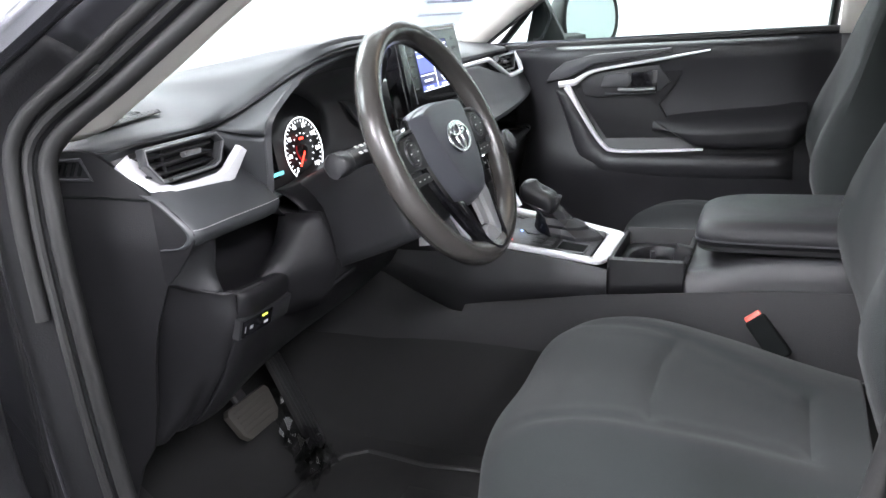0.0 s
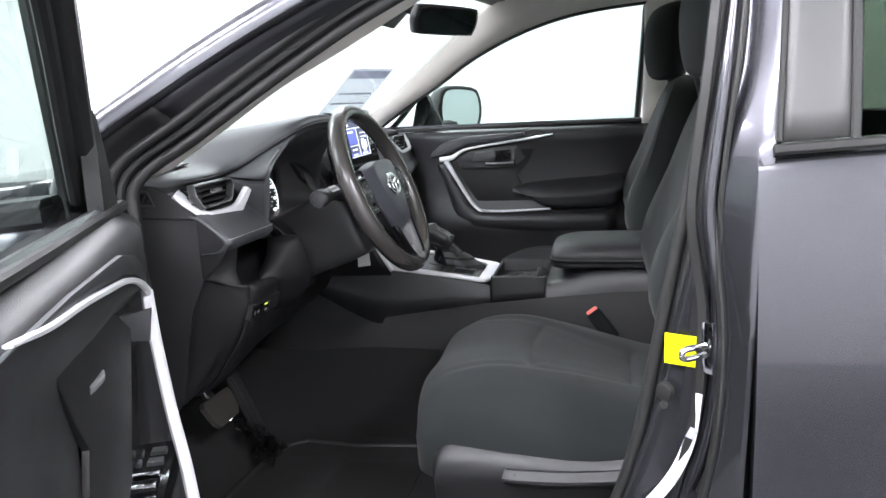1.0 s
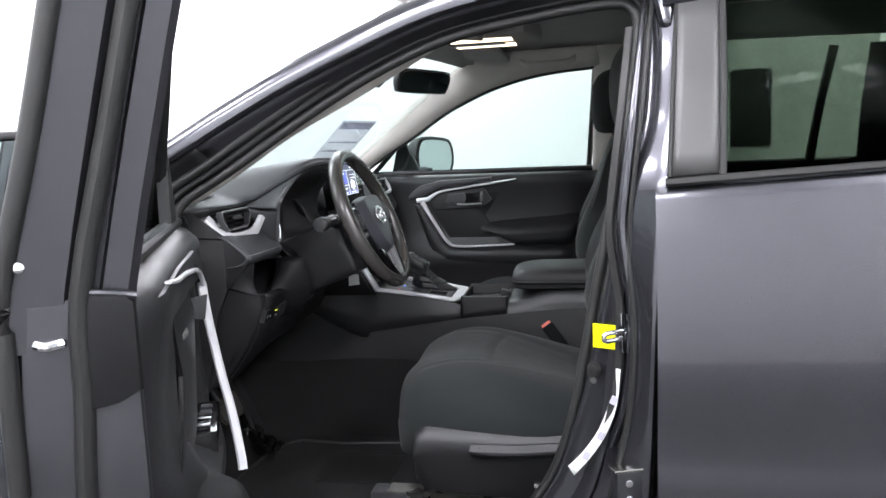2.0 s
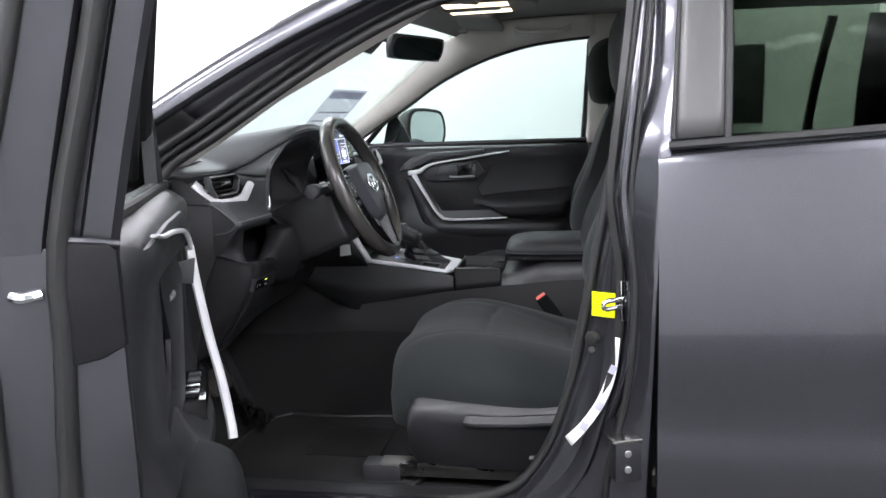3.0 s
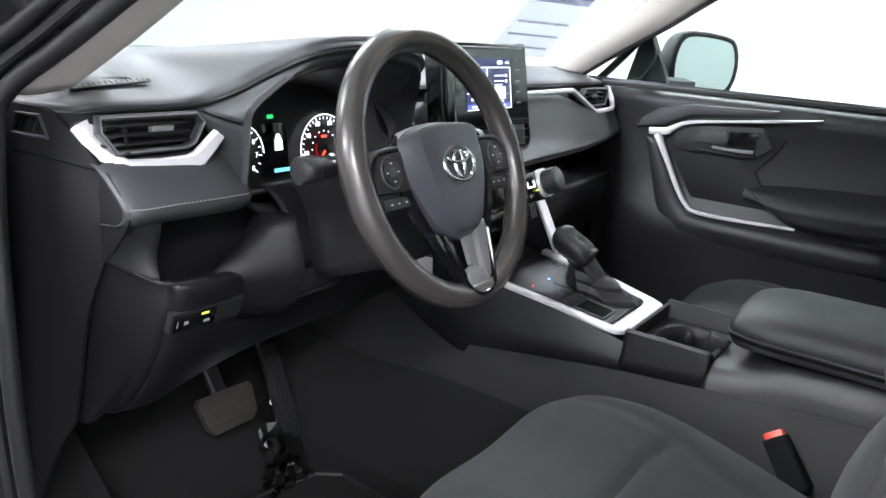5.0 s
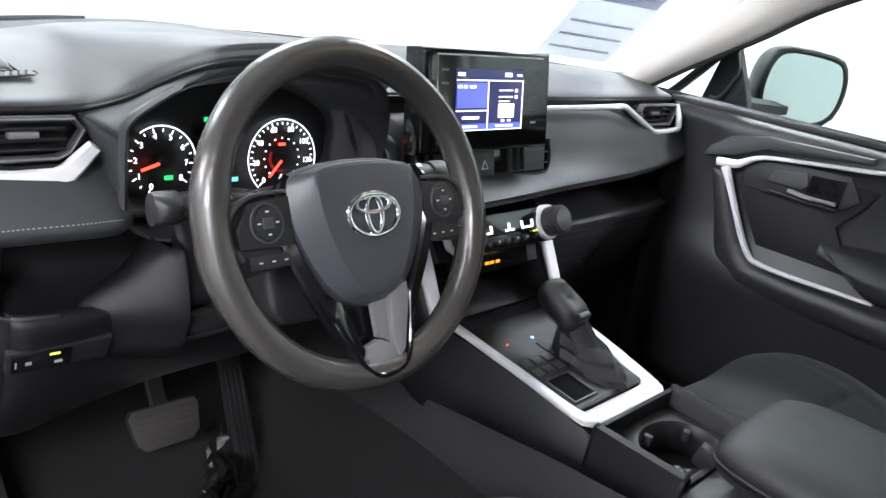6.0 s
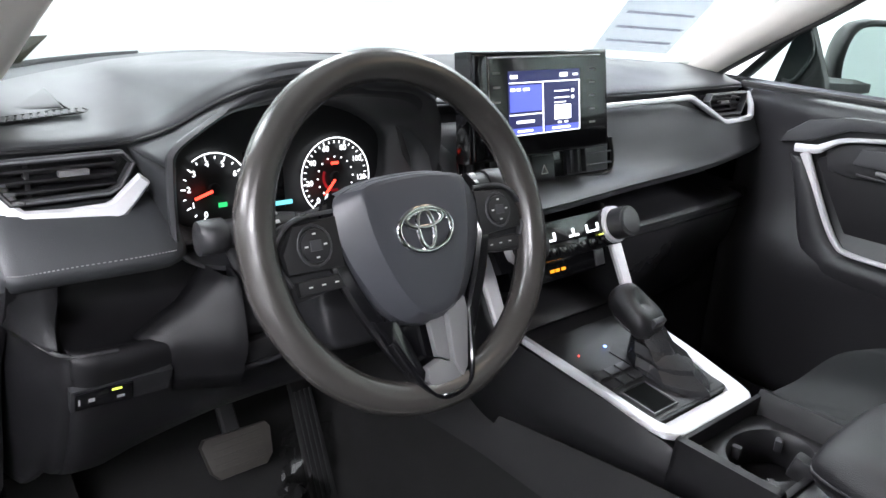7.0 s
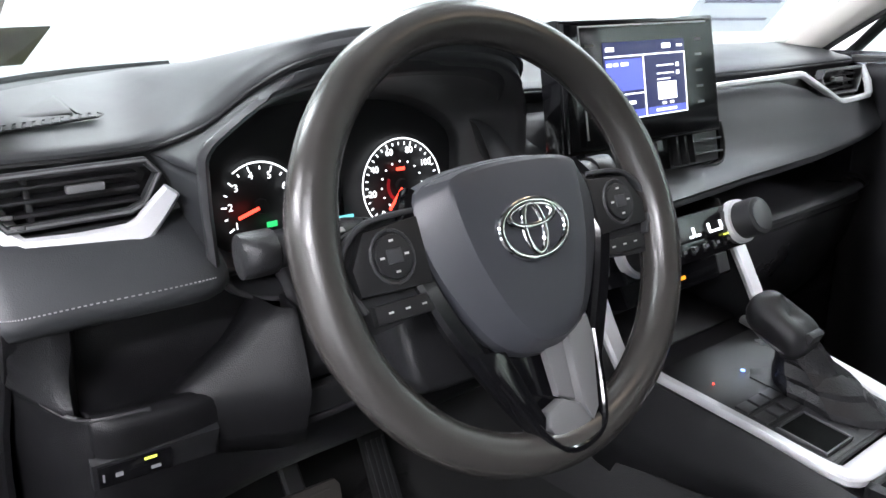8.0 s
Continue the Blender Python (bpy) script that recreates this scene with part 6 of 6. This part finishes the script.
def seat(name, cx, label, driver, lean, rest):
    st = thing(name, (cx, -.35, .40), label, "car seat", "front seats")
    # cushion rings across, front to back
    rings = []
    for y, zt, w, zl in ((-.072, .60, .14, .54), (-.080, .645, .18, .53), (-.10, .678, .220, .52), (-.16, .708, .236, .51), (-.25, .716, .244, .50), (-.36, .694, .246, .50), (-.48, .662, .244, .50), (-.56, .645, .24, .50)):
        b = .018 if y < -.1 else .012
        rings.append([(cx - w, y, zl), (cx - w - .006, y, (zl + zt) / 2 - .01), (cx - w + .004, y, zt - .062 + b * .3), (cx - w * .86, y, zt - .022 + b * .4), (cx - w * .58, y, zt + .004), (cx, y, zt - b * .2), (cx + w * .58, y, zt + .004), (cx + w * .86, y, zt - .022 + b * .4), (cx + w - .004, y, zt - .062 + b * .3), (cx + w + .006, y, (zl + zt) / 2 - .01), (cx + w, y, zl)])
    verts, faces = surf(rings, 12, 10)
    verts = [(x, y, z - sunk(x - cx, y) if z > .60 else z) for x, y, z in verts]
    part("cushion", (verts, faces), FABRIC, st, "charcoal fabric seat cushion", solid=.006)
    part("cushion_front", surf([rings[0], [(x, -.068, z * .75 + .52 * .25) for x, y, z in rings[0]], [(cx + (x - cx) * .9, -.09, .50) for x, y, z in rings[0]]], 2, 3), FABRIC2, st, solid=.004)
    # backrest
    back = []
    for z, y, w, dep, l in ((.66, -.525, .21, .10, 0), (.74, -.52, .235, .11, .006), (.86, -.512, .25, .12, .040), (.95, -.522, .252, .12, .038), (1.05, -.545, .245, .12, .014), (1.13, -.565, .22, .115, .004), (1.20, -.59, .18, .10, 0), (1.235, -.61, .12, .07, 0), (1.245, -.63, .05, .03, 0)):
        y += lean
        back.append([(cx - w, y - dep * .55, z), (cx - w * .98, y + l * .35, z), (cx - w * .80, y + l, z), (cx - w * .55, y + .006, z), (cx, y, z), (cx + w * .55, y + .006, z), (cx + w * .80, y + l, z), (cx + w * .98, y + l * .35, z), (cx + w, y - dep * .55, z), (cx + w * .8, y - dep, z), (cx, y - dep * 1.1, z), (cx - w * .8, y - dep, z)])
    part("backrest", surf(back, 3, 2, True, True), FABRIC, st, "charcoal fabric backrest")
    head = []
    for z, y, w, d in ((1.245, -.565, .07, .03), (1.26, -.558, .115, .05), (1.32, -.555, .132, .06), (1.39, -.558, .130, .06), (1.435, -.568, .115, .048), (1.452, -.582, .07, .025)):
        head.append([(cx + w * math.cos(k * math.pi / 6) * 1.0, y + rest - .03 + d * math.sin(k * math.pi / 6), z - .012) for k in range(12)])
    part("headrest", surf(head, 3, 2, True, True), FABRIC, st, "charcoal fabric headrest")
    for sx in (-1, 1):
        part("headrest_post", sweep([(cx + sx * .05, -.625, 1.18), (cx + sx * .05, -.60, 1.29)], ring(.006, 8), (0, 1, 0), 1), DARK, st, "dark headrest post")
    # plastic skirts and rails
    for sx in (-1, 1):
        sk = []
        for y, zt, zb in ((-.13, .565, .47), (-.16, .588, .445), (-.28, .586, .435), (-.42, .580, .43), (-.55, .60, .43), (-.66, .64, .45)):
            q = cx + sx * .245
            sk.append([(q - sx * .02, y, zt + .012), (q + sx * .010, y, zt - .004), (q + sx * .026, y, zt - .034), (q + sx * .018, y, (zt + zb) / 2 - .01), (q + sx * .004, y, zb), (q - sx * .02, y, zb)])
        part("side_skirt", surf(sk, 3, 3), HARD, st, "black plastic seat skirt", solid=.003)
        part("seat_rail", block((.05, .62, .03), (cx + sx * .20, -.36, .408), .006), STEEL if sx < 0 and driver else DARK, st, "metal seat rail")
        part("rail_foot", block((.055, .09, .045), (cx + sx * .20, -.055, .398), .01), PANEL, st, "grey rail foot cover")
        part("riser", block((.03, .45, .09), (cx + sx * .20, -.36, .465), .008), DARK, st)
    if driver:
        hm = cx - .276
        part("height_lever", sweep([(hm, -.265, .552), (hm - .006, -.29, .553), (hm - .006, -.38, .555), (hm, -.48, .562)], bar(.030, .030, .4), (-1, 0, 0), 3), HARD, st, "black seat height lever")
        part("recline_lever", sweep([(hm, -.40, .475), (hm - .006, -.46, .478), (hm, -.56, .49)], bar(.014, .022, .4), (-1, 0, 0), 3), HARD, st, "black recline lever")
    return st


seat("driver_seat", -.383, "charcoal fabric driver seat with a worn cushion", True, -.042, -.05)
seat("passenger_seat", .40, "charcoal fabric passenger seat with headrest", False, -.012, -.014)
buckle = thing("seat_belt_buckle", (-.135, -.42, .62), "black seat belt buckle with red release button", "seat belt buckle")
bk = Matrix.Translation((-.128, -.430, .670)) @ Vector((.024, .047, .058)).to_track_quat("Z", "Y").to_matrix().to_4x4() @ pose(0, 0, 0, 0, 0, 30)
part("buckle_body", block((.062, .034, .078), bk, .006, 3), GROOVE, buckle, "black buckle body")
part("release_button", block((.052, .027, .018), bk @ T(0, 0, .038), .003), RED, buckle, "red release button")
part("buckle_stem", sweep([tuple(bk @ Vector((0, 0, -.03))), (-.125, -.44, .60), (-.13, -.47, .52)], bar(.03, .008), (1, 0, 0), 3), DARK, buckle, "black buckle stem")
pb = thing("seat_belt_buckle", (.15, -.40, .62), "black seat belt buckle beside the passenger cushion", "seat belt buckle")
part("buckle_body", block((.036, .022, .07), pose(.155, -.40, .70, -18, -10, -20), .006, 3), DARK, pb)
part("release_button", block((.029, .016, .012), pose(.155, -.40, .70, -18, -10, -20) @ T(0, 0, .034), .003), RED, pb, "red release button")
part("buckle_stem", sweep([(.155, -.41, .67), (.152, -.44, .60), (.15, -.47, .52)], bar(.03, .008), (1, 0, 0), 3), DARK, pb)

# ---------------------------------------------------------------- pedals and mats
brake = thing("brake_pedal", (-.40, .45, .45), "black rubber brake pedal", "pedal")
pm = axes((-.378, .455, .527), (1, 0, 0), (0, .55, 1))
part("pad", prism([(-.040, -.036), (.042, -.036), (.056, -.022), (.062, .022), (.056, .032), (-.052, .034), (-.060, .024), (-.052, -.022)], .014, pm, .005), PEDAL, brake, "ribbed rubber pad")
for i in range(5):
    part("rib", block((.088, .004, .002), pm @ T(0, -.022 + i * .011, .0145), .001), PEDAL, brake)
part("arm", sweep([(-.378, .465, .54), (-.378, .54, .66), (-.378, .60, .85)], bar(.016, .03), (1, 0, 0), 3), DARK, brake, "black pedal arm")
gas = thing("accelerator_pedal", (-.26, .42, .39), "long ribbed black accelerator pedal", "pedal")
am = axes((-.228, .470, .475), (1, .05, 0), (-.12, .42, 1))
part("pad", prism([(-.025, -.115), (.025, -.115), (.021, .12), (-.021, .12)], .012, am, .005), RUBBER, gas, "ribbed black pedal plate")
for i in range(4):
    part("rib", block((.004, .20, .003), am @ T(-.015 + i * .010, 0, .013), .001), HARD, gas)
part("arm", sweep([(-.24, .51, .57), (-.245, .56, .70), (-.25, .60, .85)], bar(.014, .02), (1, 0, 0), 3), DARK, gas)
random.seed(4)
wrap = thing("plastic_film", (-.275, .36, .38), "crumpled clear protective film on the floor mat", "plastic film")
wv, wf = [], []
nx, ny = 9, 22
for j in range(ny):
    for i in range(nx):
        wv.append((-.385 + i * .014 + j * .006 + random.uniform(-.008, .008), .33 + j * .009 + random.uniform(-.005, .005), .390 + max(0, (j - 9)) * .0075 + random.uniform(0, .034) * math.sin(math.pi * i / (nx - 1))))
for j in range(ny - 1):
    for i in range(nx - 1):
        wf.append((j * nx + i, j * nx + i + 1, (j + 1) * nx + i + 1, (j + 1) * nx + i))
FILMC = pane_material("crumpled_film", (.93, .93, .93), 5.0)
part("sheet", (wv, wf), FILMC, wrap, "", 10)
for name, cx in (("floor_mat", -.43), ("floor_mat", .44)):
    mat_ = thing(name, (cx, .1, .37), "black carpet floor mat with raised border", "floor mat", "floor mats")
    mo = [(cx - .20, -.14), (cx + .19, -.14), (cx + .20, .18), (cx + .18, .36), (cx - .19, .38), (cx - .24, .2)]
    part("mat", prism(mo, .008, T(0, 0, .372), .004, 2), CARPET, mat_)
    part("border", sweep([(x * .97 + cx * .03, y * .96, .381) for x, y in mo], ring(.005, 6), (0, 0, 1), 3, True), RUBBER, mat_, "black mat border")
    part("heel_pad", prism([(cx - .06, -.02), (cx + .12, -.02), (cx + .12, .17), (cx - .06, .17)], .004, T(0, 0, .381), .002), RUBBER, mat_, "rubber heel pad")
footrest = thing("footrest", (-.68, .5, .42), "dark foot rest on the floor carpet", "foot rest")
part("pad", prism([(-.05, -.11), (.05, -.11), (.045, .11), (-.045, .11)], .02, axes((-.66, .47, .47), (1, 0, 0), (0, .8, .75)), .008), RUBBER, footrest)

# ---------------------------------------------------------------- overhead
rvm = thing("rear_view_mirror", (.0, .05, 1.44), "black rear-view mirror on the windscreen", "mirror")
mmx = axes((.0, -.055, 1.402), (.91, -.42, 0), (0, -.36, 1))
mout = [(-.125, .0), (-.118, .027), (-.09, .034), (.09, .034), (.118, .027), (.125, 0), (.115, -.027), (.09, -.033), (-.09, -.033), (-.115, -.027)]
part("shell", surf([[tuple(mmx @ Vector((a * k, b * k, d))) for a, b in mout] for d, k in ((.006, 1.0), (.0, 1.03), (-.015, .98), (-.03, .75), (-.036, .35))], 2, 2, True, True), HARD, rvm, "black mirror shell")
part("glass", prism([(a * .93, b * .9) for a, b in mout[::-1]], .002, mmx @ T(0, 0, .006)), MIRROR, rvm, "mirror glass")
part("stem", sweep([tuple(mmx @ Vector((0, 0, -.03))), (.0, .02, 1.43), (0, .075, 1.452)], ring(.012, 10), (1, 0, 0), 3), DARK, rvm, "black mirror stem")
part("sensor_cover", prism([(-.06, -.06), (.06, -.06), (.05, .07), (-.05, .07)], .03, axes((0, .07, 1.455), (1, 0, 0), (0, -.75, .66)), .012), DARK, rvm, "black sensor cover")
ohc = thing("overhead_console", (.02, -.25, 1.52), "grey overhead console with lit map lamp", "overhead console")
om = pose(-.02, -.26, 1.545, 180, 0, 0)
part("housing", prism([(-.11, -.15), (.11, -.15), (.10, .10), (.05, .14), (-.05, .14), (-.10, .10)], .045, om, .014, segments=3), LINER, ohc, "grey housing")
part("lamp_lens", prism([(-.095, -.12), (-.03, -.12), (-.03, .055), (-.09, .055)], .003, om @ T(0, .01, .0445), .001), GLOW_DOME, ohc, "lit warm lamp lens")
part("lamp_lens", prism([(.03, -.12), (.095, -.12), (.09, .055), (.03, .055)], .003, om @ T(0, .01, .0445), .001), GLOW_DOME, ohc)
part("glasses_lid", prism([(-.024, -.12), (.024, -.12), (.022, .04), (-.022, .04)], .008, om @ T(0, 0, .043), .006), GREYP, ohc, "grey holder lid")
grab = thing("grab_handle", (.57, -.38, 1.50), "pale grey roof grab handle", "grab handle")
part("grip", sweep([(.60, -.29, 1.508), (.588, -.305, 1.494), (.58, -.34, 1.488), (.58, -.44, 1.490), (.588, -.475, 1.498), (.60, -.49, 1.512)], bar(.024, .014, .4), (-.7, 0, -.7), 4), PILLAR, grab)
for x in (-.36, .36):
    vis = thing("sun_visor", (x, -.12, 1.49), "folded grey cloth sun visor", "sun visor", "sun visors")
    part("flap", block((.36, .15, .020), pose(x, -.185, 1.512 if x > 0 else 1.502, 6, 0, 0), .008, 3), LINER, vis)
    part("pivot", block((.03, .03, .02), (x + (.17 if x > 0 else -.17), -.115, 1.505), .005), LINER, vis)

# ---------------------------------------------------------------- papers, labels and small things
sheet = thing("window_sheet", (.5, .35, 1.17), "printed paper sheet behind the windscreen", "paper")
sh = axes((.492, .365, 1.235), (.88, -.47, -.02), (-.22, -.72, .55))
part("paper", prism([(-.085, -.13), (.085, -.13), (.085, .13), (-.085, .13)], .001, sh), FILM, sheet)
for i in range(3):
    part("print_bar", prism([(-.072, -.004), (.072, -.004), (.072, .004), (-.072, .004)], .0004, sh @ T(0, -.09 + i * .05, .002)), INKT, sheet)
part("print_bar", prism([(-.078, .085), (.078, .085), (.078, .122), (-.078, .122)], .0004, sh @ T(0, 0, .002)), INKT, sheet)
stick = thing("inspection_sticker", (-.66, .33, 1.17), "small pale sticker at the windscreen edge", "sticker")
part("label_card", prism([(-.035, -.028), (.035, -.028), (.035, .028), (-.035, .028)], .001, axes((-.662, .366, 1.186), (.88, .47, 0), (.1, -.75, .52))), STICKER, stick)
part("print_bar", prism([(-.028, .0), (.012, .0), (.012, .02), (-.028, .02)], .0004, axes((-.662, .366, 1.186), (.88, .47, 0), (.1, -.75, .52)) @ T(0, 0, .002)), INKT, stick)
yl = thing("warning_label", (-.80, -.56, .81), "bright yellow label on the door pillar", "label")
ym = axes((-.812, -.556, .850), (-.40, -.92, 0), (0, 0, 1))
part("label_card", prism([(-.030, -.023), (.036, -.023), (.036, .023), (-.030, .023)], .002, ym), YELLOW, yl)
strk = thing("door_striker", (-.82, -.585, .84), "bright metal door latch striker", "striker")
part("plate", prism([(-.009, -.034), (.010, -.034), (.010, .040), (-.009, .040)], .004, axes((-.842, -.584, .862), (-.67, -.74, 0), (0, 0, 1)), .002), CHROME, strk, "steel striker plate")
part("loop", sweep([(-.845, -.580, .868), (-.860, -.554, .868), (-.863, -.547, .862), (-.860, -.552, .854), (-.845, -.580, .856)], ring(.0048, 10), (0, 0, 1), 4), CHROME, strk, "bright striker loop")
bolt = thing("jamb_switch", (-.805, -.55, .785), "black rubber door switch on the pillar", "switch")
part("cap", disc(.014, .012, axes((-.805, -.532, .785), (-.67, -.74, 0), (0, 0, 1)), .004), RUBBER, bolt)
part("screw", disc(.006, .006, axes((-.803, -.529, .762), (-.67, -.74, 0), (0, 0, 1)), .002), STEEL, bolt, "small screw")
pl = thing("pillar_placard", (-.81, -.53, .65), "curved white printed label along the door pillar", "label")
part("label_card", surf([[(x - .009, y + .008, z + .036) for x, y, z in row] for row in ([(-.828, -.575, .76), (-.824, -.566, .70), (-.822, -.545, .64), (-.818, -.513, .59), (-.815, -.485, .56)], [(-.836, -.585, .76), (-.832, -.578, .69), (-.830, -.557, .63), (-.826, -.526, .58), (-.823, -.497, .545)])], 1, 3), WHITE, pl, "", solid=.001)
for z, y in ((.70, -.572), (.63, -.548), (.59, -.52)):
    part("print_bar", block((.002, .012, .016), pose(-.843, y + .008, z + .036, 25, 0, 0), 0), INK, pl)
hg = thing("rear_door_hinge", (-.84, -.60, .60), "painted hinge bracket of the rear door", "hinge")
part("leaf", block((.03, .06, .075), pose(-.876, -.590, .580, 0, 0, 20), .005), JAMB, hg)
part("hinge_bolt", disc(.007, .006, axes((-.890, -.588, .597), (.2, -1, 0), (0, 0, 1)), .002), CHROME, hg, "bright hinge bolt")
part("hinge_bolt", disc(.007, .006, axes((-.890, -.588, .567), (.2, -1, 0), (0, 0, 1)), .002), CHROME, hg)
part("leaf_edge", block((.034, .07, .006), pose(-.876, -.590, .620, 0, 0, 20), .002), STEEL, hg, "bare metal edge")
dk = tagged(part("wall_panel", block((.04, .27, .54), (3.58, -1.67, 1.38), .005), DARK), "dark rectangular panel on the studio wall", "panel")
